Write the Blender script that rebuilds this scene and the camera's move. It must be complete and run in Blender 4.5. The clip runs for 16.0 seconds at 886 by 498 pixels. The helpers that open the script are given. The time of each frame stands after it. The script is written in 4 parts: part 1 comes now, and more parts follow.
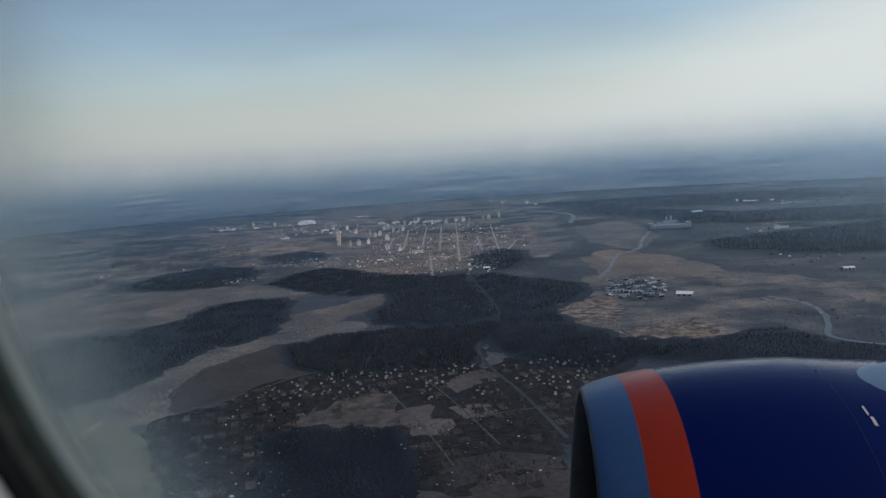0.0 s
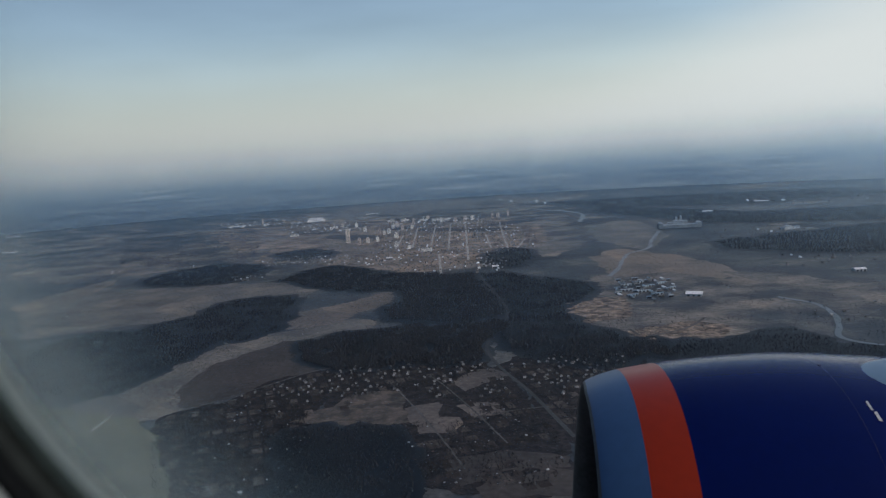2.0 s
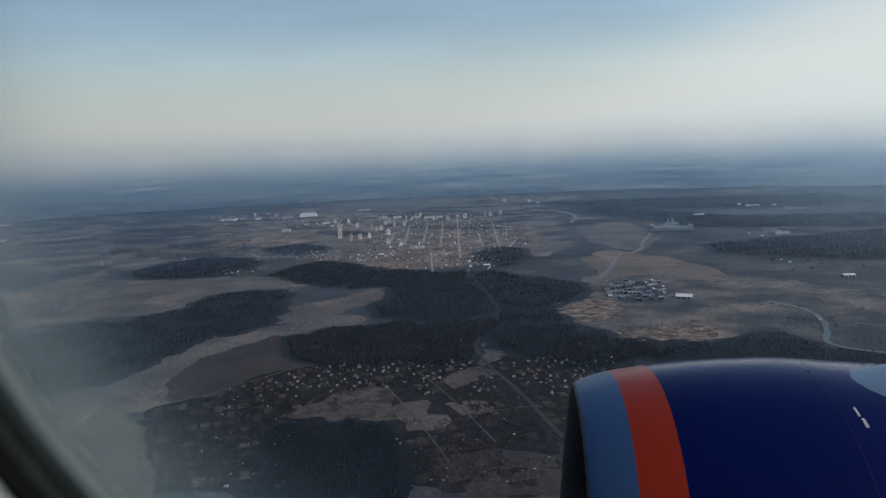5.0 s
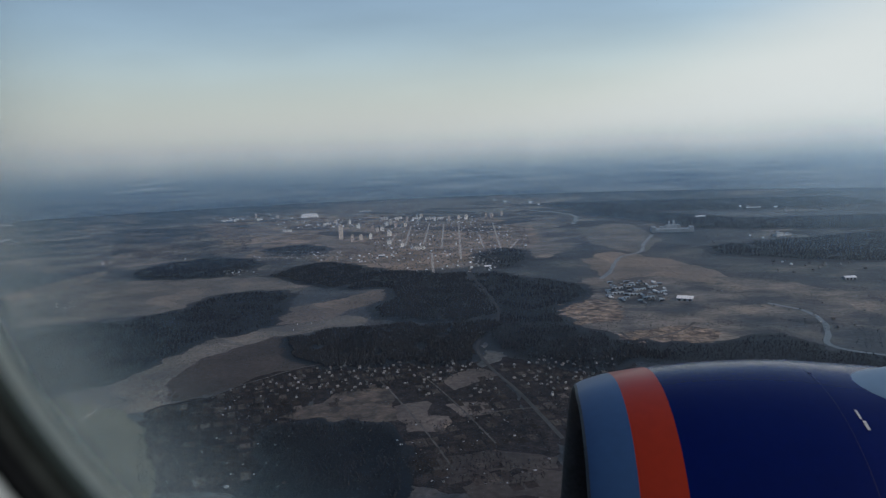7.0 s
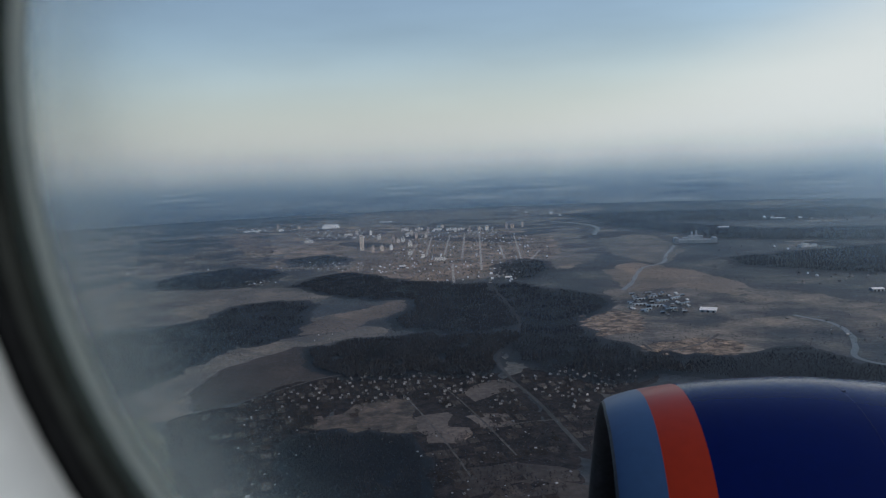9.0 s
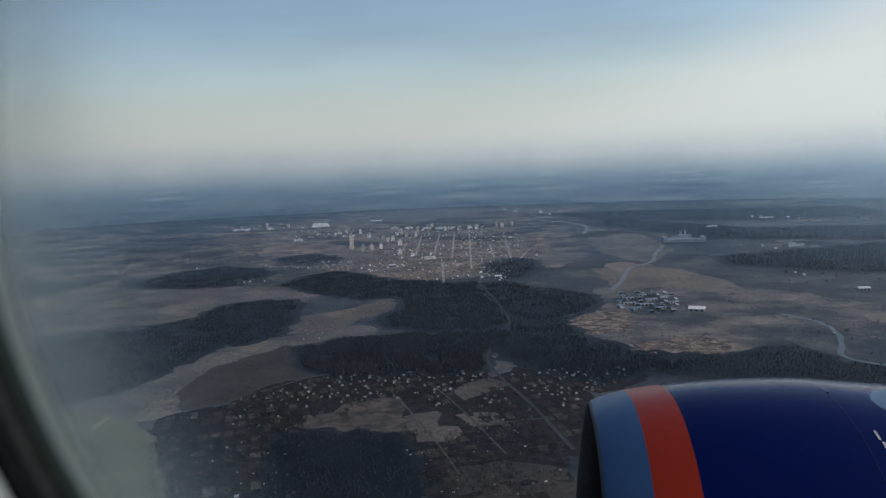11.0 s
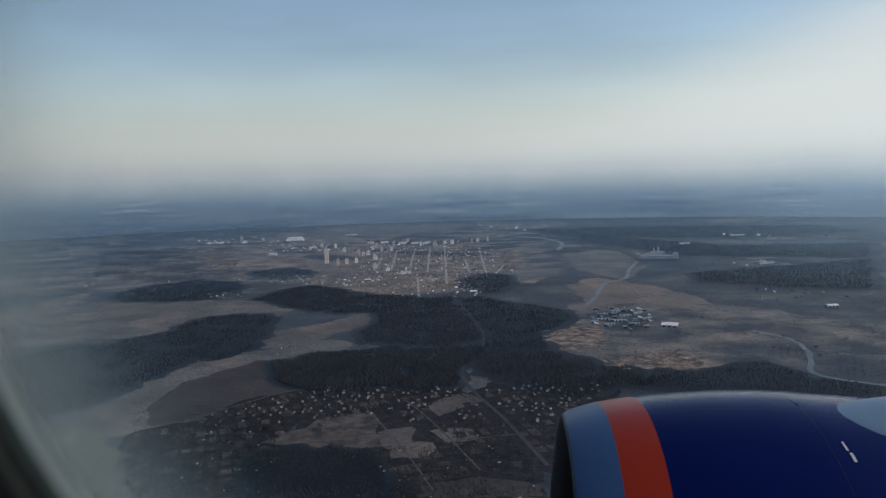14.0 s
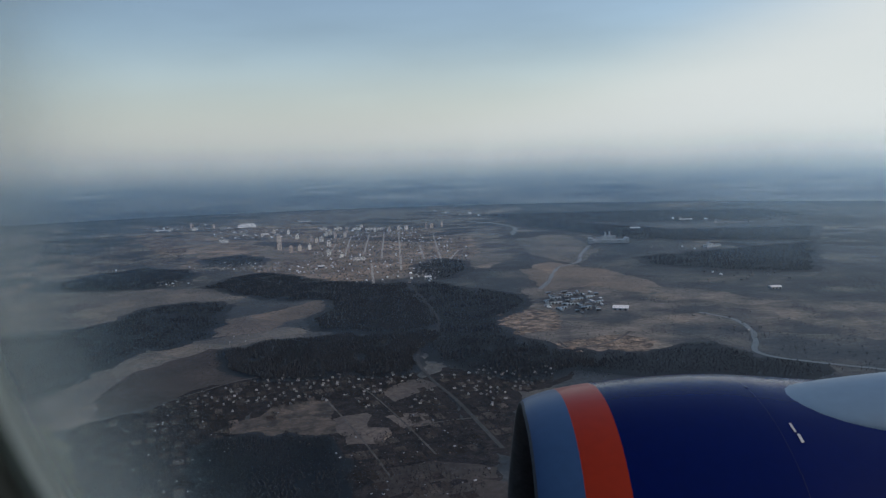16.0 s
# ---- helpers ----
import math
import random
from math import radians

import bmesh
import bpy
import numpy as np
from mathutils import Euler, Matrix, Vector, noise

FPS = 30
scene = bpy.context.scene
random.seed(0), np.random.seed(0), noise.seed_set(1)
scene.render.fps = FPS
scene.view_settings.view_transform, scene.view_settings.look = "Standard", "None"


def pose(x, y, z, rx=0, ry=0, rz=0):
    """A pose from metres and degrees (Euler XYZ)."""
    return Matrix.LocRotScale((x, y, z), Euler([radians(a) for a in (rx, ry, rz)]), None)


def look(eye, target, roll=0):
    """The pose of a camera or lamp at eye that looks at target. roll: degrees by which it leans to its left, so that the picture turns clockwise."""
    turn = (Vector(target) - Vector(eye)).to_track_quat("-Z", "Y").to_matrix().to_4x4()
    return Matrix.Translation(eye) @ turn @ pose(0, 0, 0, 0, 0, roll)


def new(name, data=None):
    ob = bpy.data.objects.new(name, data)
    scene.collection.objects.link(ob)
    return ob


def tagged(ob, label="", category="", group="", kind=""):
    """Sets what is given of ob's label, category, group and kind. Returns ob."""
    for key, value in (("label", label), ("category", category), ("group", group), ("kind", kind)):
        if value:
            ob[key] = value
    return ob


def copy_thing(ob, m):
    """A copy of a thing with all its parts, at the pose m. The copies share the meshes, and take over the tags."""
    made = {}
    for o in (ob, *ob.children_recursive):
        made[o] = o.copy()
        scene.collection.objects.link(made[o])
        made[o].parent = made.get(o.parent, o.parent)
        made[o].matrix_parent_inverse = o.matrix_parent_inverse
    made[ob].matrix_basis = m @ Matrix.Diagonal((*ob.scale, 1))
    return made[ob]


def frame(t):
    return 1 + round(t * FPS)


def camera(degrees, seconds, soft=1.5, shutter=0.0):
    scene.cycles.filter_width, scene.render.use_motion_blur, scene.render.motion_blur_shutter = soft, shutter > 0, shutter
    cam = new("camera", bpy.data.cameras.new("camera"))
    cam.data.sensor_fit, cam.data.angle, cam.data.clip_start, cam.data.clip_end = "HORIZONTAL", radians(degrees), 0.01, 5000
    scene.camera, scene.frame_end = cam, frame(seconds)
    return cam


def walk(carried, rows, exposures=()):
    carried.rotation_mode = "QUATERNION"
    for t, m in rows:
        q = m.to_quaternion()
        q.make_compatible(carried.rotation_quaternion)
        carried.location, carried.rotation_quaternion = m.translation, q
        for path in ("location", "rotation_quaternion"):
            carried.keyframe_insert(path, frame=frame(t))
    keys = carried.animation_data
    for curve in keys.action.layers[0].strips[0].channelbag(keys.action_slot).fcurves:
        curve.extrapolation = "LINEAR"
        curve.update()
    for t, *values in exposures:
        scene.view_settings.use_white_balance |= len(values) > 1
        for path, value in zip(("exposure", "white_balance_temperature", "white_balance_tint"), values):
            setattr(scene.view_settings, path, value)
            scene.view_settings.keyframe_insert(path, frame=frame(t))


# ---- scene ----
import itertools
from math import sin, cos, pi, sqrt

# ---- camera and walk: seconds, x, z, yaw, pitch, roll; a phone held at a cabin window ----
EYE = 320.0
cam = camera(61.65, 16.0, soft=1.2)
cam.data.dof.use_dof, cam.data.dof.focus_distance, cam.data.dof.aperture_fstop = True, 200.0, 6.0
ROWS = [
    (0.0, 0.0223, 0.0155, 4.751, -7.586, 3.971),
    (0.5, 0.0235, 0.0048, 4.465, -7.513, 4.060),
    (1.0, 0.0300, -0.0046, 4.088, -7.644, 3.553),
    (1.5, 0.0395, -0.0130, 5.239, -7.668, 4.117),
    (2.0, 0.0465, -0.0140, 5.485, -7.678, 3.664),
    (2.5, 0.0560, -0.0331, 5.271, -7.619, 3.048),
    (3.0, 0.0590, -0.0347, 5.536, -7.802, 2.526),
    (3.5, 0.0556, -0.0344, 5.148, -7.841, 2.386),
    (4.0, 0.0452, -0.0225, 4.951, -7.754, 2.510),
    (6.5, 0.0380, -0.0060, 5.165, -8.106, 2.228),
    (7.0, 0.0383, -0.0095, 5.115, -7.782, 2.265),
    (7.5, 0.0362, -0.0145, 5.372, -7.537, 2.269),
    (8.0, 0.0272, -0.0046, 5.922, -7.165, 3.058),
    (8.5, 0.0218, 0.0084, 5.665, -7.589, 3.504),
    (9.0, 0.0108, 0.0125, 6.701, -6.882, 2.439),
    (11.5, 0.0252, 0.0290, 5.230, -7.043, 2.107),
    (12.0, 0.0281, 0.0326, 3.818, -7.024, 1.519),
    (12.5, 0.0296, 0.0044, 4.372, -6.202, 2.081),
    (13.0, 0.0349, 0.0000, 3.853, -6.034, 1.574),
    (13.5, 0.0306, 0.0004, 4.282, -5.901, 1.681),
    (14.0, 0.0248, 0.0052, 4.107, -5.914, 1.590),
    (14.5, 0.0173, 0.0039, 4.001, -5.897, 2.256),
    (15.0, 0.0143, 0.0160, 1.033, -7.008, 1.118),
    (15.5, 0.0050, 0.0251, 1.072, -6.693, 1.855),
    (16.0, 0.0030, 0.0277, 0.542, -7.118, 1.643),
]
walk(cam, [(t, pose(x, 0, EYE + z, 90 + pitch, roll, yaw)) for t, x, z, yaw, pitch, roll in ROWS], exposures=[(0.0, 0.02, 6370, 9), (16.0, 0.02, 6370, 9)])

# ---- world, sun, exposure ----
SUN_EL, SUN_AZ = radians(28), radians(103)
world = bpy.data.worlds.new("sky")
scene.world = world
world.use_nodes = True
wn = world.node_tree.nodes
wn.clear()
sky = wn.new("ShaderNodeTexSky")
sky.sky_type, sky.sun_disc, sky.sun_elevation, sky.sun_rotation = "NISHITA", False, SUN_EL, SUN_AZ
sky.altitude, sky.air_density, sky.dust_density, sky.ozone_density = 300, 1.0, 1.6, 0.4
wb = wn.new("ShaderNodeBackground")
wb.inputs["Strength"].default_value = 0.13
wo = wn.new("ShaderNodeOutputWorld")
cirrus, veil, where, thin = wn.new("ShaderNodeTexNoise"), wn.new("ShaderNodeMapRange"), wn.new("ShaderNodeMapping"), wn.new("ShaderNodeVectorMath")
where.inputs["Rotation"].default_value, where.inputs["Scale"].default_value = (0, 0.5, 0), (1.2, 1.2, 6.0)
cirrus.inputs["Scale"].default_value, cirrus.inputs["Detail"].default_value = 2.2, 5
veil.inputs["From Min"].default_value, veil.inputs["From Max"].default_value, veil.inputs["To Min"].default_value, veil.inputs["To Max"].default_value = 0.35, 0.68, 0.98, 1.14
thin.operation = "SCALE"
# thin high cloud that whitens the sky towards the sun and ends in a slanting edge; the sky darkens away from the sun
edge, cloud, patchy, away, dim, whiten = wn.new("ShaderNodeVectorMath"), wn.new("ShaderNodeMapRange"), wn.new("ShaderNodeMath"), wn.new("ShaderNodeSeparateXYZ"), wn.new("ShaderNodeMapRange"), wn.new("ShaderNodeMix")
edge.operation, edge.inputs[1].default_value = "DOT_PRODUCT", (0.456, 0.0, -1.0)
cloud.interpolation_type = "SMOOTHSTEP"
cloud.inputs["From Min"].default_value, cloud.inputs["From Max"].default_value, cloud.inputs["To Max"].default_value = -0.06, 0.10, 0.85
patchy.operation = "MULTIPLY"
dim.inputs["From Min"].default_value, dim.inputs["From Max"].default_value, dim.inputs["To Min"].default_value, dim.inputs["To Max"].default_value = -0.6, 0.25, 0.64, 1.0
whiten.data_type, whiten.inputs["B"].default_value = "RGBA", (5.4, 5.6, 5.5, 1)
shade = wn.new("ShaderNodeVectorMath")
shade.operation = "SCALE"
for a, b in ((wn.new("ShaderNodeTexCoord").outputs["Generated"], where.inputs["Vector"]), (where.outputs["Vector"], cirrus.inputs["Vector"]), (cirrus.outputs["Fac"], veil.inputs["Value"]), (sky.outputs[0], thin.inputs[0]), (veil.outputs["Result"], thin.inputs["Scale"])):
    world.node_tree.links.new(a, b)
way = where.inputs["Vector"].links[0].from_socket
for a, b in ((way, edge.inputs[0]), (edge.outputs["Value"], cloud.inputs["Value"]), (cloud.outputs["Result"], patchy.inputs[0]), (veil.outputs["Result"], patchy.inputs[1]), (way, away.inputs[0]), (away.outputs["X"], dim.inputs["Value"]), (thin.outputs["Vector"], shade.inputs[0]), (dim.outputs["Result"], shade.inputs["Scale"]), (patchy.outputs[0], whiten.inputs["Factor"]), (shade.outputs["Vector"], whiten.inputs["A"]), (whiten.outputs["Result"], wb.inputs[0])):
    world.node_tree.links.new(a, b)
world.node_tree.links.new(wb.outputs[0], wo.inputs[0])
sun = new("sun", bpy.data.lights.new("sun", "SUN"))
sun.data.energy, sun.data.angle, sun.data.color = 2.0, radians(0.6), (1.0, 0.84, 0.68)
sun.matrix_world = look((0, 0, 900), (-cos(SUN_EL) * sin(SUN_AZ), -cos(SUN_EL) * cos(SUN_AZ), 900 - sin(SUN_EL)))
scene.view_settings.exposure = 0.0
scene.cycles.transparent_max_bounces = 24


# ---- materials ----
def ramp(nt, stops):
    n = nt.nodes.new("ShaderNodeValToRGB")
    e = n.color_ramp.elements
    while len(e) < len(stops):
        e.new(0.5)
    for el, (p, c) in zip(e, stops):
        el.position, el.color = p, (*c, 1)
    return n


def material(name, dark, light, size, rough=0.8, metal=0.0, fine=None, bump=0.0, mid=None, coat=0.0, spread=(0.35, 0.65), island=0.0, spec=0.5, grain=0.7, sheen=0.0, mosaic=0.0, ragged=0.0):
    """Two scales of noise between a dark and a light base colour, with grain and relief."""
    m = bpy.data.materials.new(name)
    m.use_nodes = True
    nt = m.node_tree
    b = nt.nodes["Principled BSDF"]
    geo = nt.nodes.new("ShaderNodeNewGeometry")
    big = nt.nodes.new("ShaderNodeTexNoise")
    big.inputs["Scale"].default_value, big.inputs["Detail"].default_value, big.inputs["Roughness"].default_value = 1.0 / size, 6, 0.6
    nt.links.new(geo.outputs["Position"], big.inputs["Vector"])
    stops = [(spread[0], dark), (spread[1], light)] if mid is None else [(spread[0], dark), (sum(spread) / 2, mid), (spread[1], light)]
    r = ramp(nt, stops)
    nt.links.new(big.outputs["Fac"], r.inputs["Fac"])
    small = nt.nodes.new("ShaderNodeTexNoise")
    small.inputs["Scale"].default_value, small.inputs["Detail"].default_value = 1.0 / (fine or size / 9), 4
    nt.links.new(geo.outputs["Position"], small.inputs["Vector"])
    mix = nt.nodes.new("ShaderNodeMix")
    mix.data_type, mix.blend_type = "RGBA", "MULTIPLY"
    mix.inputs["Factor"].default_value = grain
    g = ramp(nt, [(0.3, (0.55, 0.55, 0.55)), (0.7, (1.35, 1.35, 1.35))])
    nt.links.new(small.outputs["Fac"], g.inputs["Fac"])
    nt.links.new(r.outputs["Color"], mix.inputs["A"])
    nt.links.new(g.outputs["Color"], mix.inputs["B"])
    col = mix.outputs["Result"]
    if mosaic:
        bend = nt.nodes.new("ShaderNodeMix")
        bend.data_type, bend.blend_type = "RGBA", "LINEAR_LIGHT"
        bend.inputs["Factor"].default_value = mosaic * 0.5
        nt.links.new(geo.outputs["Position"], bend.inputs["A"])
        nt.links.new(big.outputs["Color"], bend.inputs["B"])
        cells = nt.nodes.new("ShaderNodeTexVoronoi")
        cells.inputs["Scale"].default_value = 1.0 / mosaic
        nt.links.new(bend.outputs["Result"], cells.inputs["Vector"])
        tone = ramp(nt, [(0.0, (0.68, 0.70, 0.76)), (0.45, (0.90, 0.91, 0.94)), (0.75, (1.18, 1.13, 1.06)), (1.0, (1.5, 1.4, 1.28))])
        nt.links.new(cells.outputs["Color"], tone.inputs["Fac"])
        patchy = nt.nodes.new("ShaderNodeMix")
        patchy.data_type, patchy.blend_type = "RGBA", "MULTIPLY"
        patchy.inputs["Factor"].default_value = 0.9
        nt.links.new(col, patchy.inputs["A"])
        nt.links.new(tone.outputs["Color"], patchy.inputs["B"])
        col = patchy.outputs["Result"]
    if island:
        hsv = nt.nodes.new("ShaderNodeHueSaturation")
        mr = nt.nodes.new("ShaderNodeMapRange")
        mr.inputs["To Min"].default_value, mr.inputs["To Max"].default_value = 1 - island, 1 + island
        nt.links.new(geo.outputs["Random Per Island"], mr.inputs["Value"])
        nt.links.new(mr.outputs["Result"], hsv.inputs["Value"])
        nt.links.new(col, hsv.inputs["Color"])
        col = hsv.outputs["Color"]
    nt.links.new(col, b.inputs["Base Color"])
    b.inputs["Roughness"].default_value, b.inputs["Metallic"].default_value = rough, metal
    b.inputs["Coat Weight"].default_value, b.inputs["Coat Roughness"].default_value = coat, 0.08
    b.inputs["Specular IOR Level"].default_value = spec
    # blue-tinted sheen stands in for airlight over ground at grazing angles
    b.inputs["Sheen Weight"].default_value, b.inputs["Sheen Roughness"].default_value, b.inputs["Sheen Tint"].default_value = sheen, 0.08, (0.50, 0.74, 1.0, 1)
    if bump:
        bn = nt.nodes.new("ShaderNodeBump")
        bn.inputs["Strength"].default_value, bn.inputs["Distance"].default_value = 0.6, bump
        nt.links.new(small.outputs["Fac"], bn.inputs["Height"])
        nt.links.new(bn.outputs["Normal"], b.inputs["Normal"])
    if ragged:
        rim, sway = nt.nodes.new("ShaderNodeAttribute"), nt.nodes.new("ShaderNodeTexNoise")
        rim.attribute_name = "cover"
        sway.inputs["Scale"].default_value, sway.inputs["Detail"].default_value, sway.inputs["Roughness"].default_value = 1.0 / 42, 7, 0.68
        nt.links.new(geo.outputs["Position"], sway.inputs["Vector"])
        total, cut = nt.nodes.new("ShaderNodeMath"), nt.nodes.new("ShaderNodeMapRange")
        total.operation, cut.interpolation_type = "MULTIPLY_ADD", "SMOOTHSTEP"
        nt.links.new(sway.outputs["Fac"], total.inputs[0])
        total.inputs[1].default_value = ragged
        nt.links.new(rim.outputs["Fac"], total.inputs[2])
        cut.inputs["From Min"].default_value, cut.inputs["From Max"].default_value = 0.5 * ragged + 0.08, 0.5 * ragged + 0.095
        nt.links.new(total.outputs[0], cut.inputs["Value"])
        bare, over = nt.nodes.new("ShaderNodeBsdfTransparent"), nt.nodes.new("ShaderNodeMixShader")
        nt.links.new(cut.outputs["Result"], over.inputs["Fac"])
        nt.links.new(bare.outputs[0], over.inputs[1])
        nt.links.new(b.outputs[0], over.inputs[2])
        nt.links.new(over.outputs[0], nt.nodes["Material Output"].inputs["Surface"])
    return m


M_ground = material("dry_spring_ground", (0.018, 0.025, 0.036), (0.135, 0.124, 0.112), 170, 0.5, fine=8, grain=1.0, mid=(0.046, 0.054, 0.064), spec=0.12, sheen=0.45, mosaic=110, spread=(0.36, 0.68))
M_meadow = material("dry_meadow", (0.088, 0.084, 0.080), (0.155, 0.142, 0.128), 90, 0.5, fine=7, grain=1.0, spec=0.12, sheen=0.5, mosaic=60, ragged=1.0)
M_brown = material("ploughed_field", (0.080, 0.068, 0.062), (0.165, 0.136, 0.118), 120, 0.5, fine=8, grain=1.0, spec=0.12, sheen=0.5, mosaic=80, ragged=1.1)
M_soil = material("dark_tilled_soil", (0.040, 0.036, 0.037), (0.062, 0.055, 0.053), 90, 0.6, fine=8, spec=0.12, sheen=0.4, ragged=1.0)
M_country = material("dry_open_country", (0.036, 0.040, 0.047), (0.205, 0.176, 0.150), 150, 0.5, fine=9, grain=1.0, spec=0.12, sheen=0.5, mosaic=120, spread=(0.42, 0.62), ragged=1.9)
# town ground warmer and lighter: a sunlit patch is put into the colour
M_town = material("sunlit_town_ground", (0.105, 0.090, 0.080), (0.31, 0.25, 0.205), 90, 0.6, fine=8, grain=1.0, spec=0.12, sheen=0.5, mosaic=45, ragged=1.5)
M_tan = material("straw_field", (0.120, 0.100, 0.086), (0.205, 0.168, 0.138), 110, 0.5, fine=9, spec=0.12, sheen=0.5, mosaic=90, ragged=1.1)
M_green = material("winter_crop", (0.085, 0.090, 0.058), (0.140, 0.140, 0.090), 90, 0.5, fine=9, spec=0.12, sheen=0.5, ragged=0.6)
M_sand = material("bare_sand", (0.045, 0.040, 0.038), (0.32, 0.25, 0.20), 22, 0.9, fine=5, mosaic=14, spread=(0.40, 0.66), ragged=1.9)
M_clearing = material("trampled_clearing", (0.022, 0.022, 0.025), (0.115, 0.096, 0.082), 26, 0.9, fine=5, mosaic=18, spread=(0.38, 0.66), ragged=1.6)
M_heap = material("heaped_sand", (0.07, 0.06, 0.052), (0.25, 0.20, 0.17), 12, 0.9, fine=3)
# near-black sheet under the woods, the blue of distant haze put into its colour
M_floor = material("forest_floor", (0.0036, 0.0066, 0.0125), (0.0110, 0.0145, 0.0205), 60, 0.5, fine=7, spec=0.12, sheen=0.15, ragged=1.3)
M_road = material("worn_asphalt", (0.024, 0.027, 0.031), (0.044, 0.047, 0.052), 30, 0.8, fine=3)
M_track = material("pale_dirt_track", (0.040, 0.041, 0.044), (0.095, 0.093, 0.093), 25, 0.9, fine=3)
M_street = material("pale_street", (0.26, 0.25, 0.235), (0.44, 0.42, 0.39), 20, 0.8, fine=3)
M_water = material("river_water", (0.024, 0.036, 0.05), (0.044, 0.062, 0.084), 60, 0.32, fine=6, spec=0.35)
# haze blue put into the near-black needle and twig colours
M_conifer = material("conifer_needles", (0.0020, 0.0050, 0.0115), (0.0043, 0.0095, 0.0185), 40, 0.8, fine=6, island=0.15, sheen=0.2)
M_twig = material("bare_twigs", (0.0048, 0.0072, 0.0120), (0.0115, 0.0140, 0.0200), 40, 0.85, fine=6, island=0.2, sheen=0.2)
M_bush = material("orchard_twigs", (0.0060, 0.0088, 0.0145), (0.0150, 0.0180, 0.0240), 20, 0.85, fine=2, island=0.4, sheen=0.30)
M_wall = [material("house_wall", a, b, 5, 0.8, fine=0.4) for a, b in (((0.19, 0.20, 0.21), (0.29, 0.30, 0.31)), ((0.035, 0.038, 0.043), (0.07, 0.073, 0.08)), ((0.075, 0.065, 0.062), (0.11, 0.095, 0.09)), ((0.30, 0.31, 0.32), (0.42, 0.43, 0.44)), ((0.09, 0.11, 0.13), (0.15, 0.18, 0.20)))]
M_roof = [material("house_roof", a, b, 4, r, fine=0.4, spec=0.6) for a, b, r in (((0.15, 0.165, 0.19), (0.32, 0.34, 0.37), 0.4), ((0.035, 0.038, 0.044), (0.075, 0.08, 0.088), 0.5), ((0.065, 0.045, 0.04), (0.11, 0.075, 0.065), 0.55), ((0.27, 0.30, 0.33), (0.42, 0.45, 0.48), 0.4), ((0.05, 0.08, 0.11), (0.09, 0.13, 0.18), 0.45))]
M_mixed = material("mixed_roofs", (0.030, 0.033, 0.039), (0.25, 0.25, 0.255), 14, 0.6, fine=1.5, island=0.7)
M_bright = material("whitewash", (0.50, 0.54, 0.58), (0.72, 0.76, 0.80), 14, 0.5, fine=1.5, island=0.25)
M_panel = [material("concrete_panel", a, b, 9, 0.75, fine=1.2) for a, b in (((0.50, 0.45, 0.40), (0.68, 0.62, 0.56)), ((0.44, 0.37, 0.33), (0.58, 0.50, 0.45)), ((0.62, 0.61, 0.58), (0.78, 0.77, 0.74)))]
M_window = material("dark_window", (0.03, 0.035, 0.045), (0.06, 0.07, 0.085), 6, 0.2, fine=1)
M_flat = material("bitumen_roof", (0.10, 0.10, 0.10), (0.2, 0.2, 0.2), 9, 0.85, fine=1)
M_white = material("white_sheet_roof", (0.62, 0.63, 0.64), (0.80, 0.80, 0.80), 20, 0.45, fine=2)
M_blue = material("blue_sheet_roof", (0.12, 0.18, 0.24), (0.26, 0.33, 0.40), 20, 0.45, fine=2)
M_plant = material("pale_plant_cladding", (0.20, 0.24, 0.27), (0.32, 0.36, 0.40), 20, 0.6, fine=2)
M_post = material("white_post", (0.6, 0.6, 0.58), (0.8, 0.8, 0.78), 5, 0.6)
M_navy = material("navy_gloss_paint", (0.0003, 0.0042, 0.060), (0.0005, 0.0052, 0.070), 1.5, 0.18, fine=0.05, coat=0.05, spec=0.09, grain=0.12)
M_orange = material("orange_gloss_paint", (0.225, 0.019, 0.005), (0.265, 0.023, 0.006), 1.5, 0.32, fine=0.05, coat=0.06, spec=0.18, grain=0.12)
M_lip = material("blue_grey_lip", (0.024, 0.067, 0.165), (0.030, 0.080, 0.19), 1.0, 0.4, metal=0.2, fine=0.04, grain=0.12)
M_fair = material("pale_blue_grey_paint", (0.115, 0.20, 0.30), (0.14, 0.225, 0.33), 1.2, 0.4, fine=0.05, grain=0.12)
M_duct = material("lining_and_nose_shade", (0.035, 0.035, 0.038), (0.06, 0.06, 0.065), 0.4, 0.6, fine=0.03)
M_blade = material("titanium_blade", (0.10, 0.10, 0.11), (0.16, 0.16, 0.17), 0.3, 0.4, metal=0.7)
M_seam = material("seam_sealant", (0.004, 0.006, 0.03), (0.008, 0.01, 0.04), 0.2, 0.6)
M_mark = material("white_stencil", (0.32, 0.34, 0.40), (0.42, 0.44, 0.5), 0.1, 0.5)
M_skin = material("silver_grey_skin", (0.13, 0.135, 0.145), (0.17, 0.175, 0.185), 2.0, 0.4, metal=0.2, fine=0.1, grain=0.15)
M_liner = material("cabin_liner", (0.66, 0.66, 0.64), (0.72, 0.72, 0.70), 0.5, 0.6, fine=0.01, grain=0.1)
M_gasket = material("olive_grey_gasket", (0.009, 0.010, 0.009), (0.015, 0.017, 0.015), 0.05, 0.6, fine=0.006, spec=0.08)
M_black = material("black_rubber", (0.002, 0.0022, 0.0025), (0.004, 0.0045, 0.005), 0.05, 0.6, fine=0.006, spec=0.05)


# the cabin window: centre, half axes and plane of the pane
WX, WZ, WA, WB, WY = 0.1020, 0.0258, 0.2373, 0.2201, 0.2


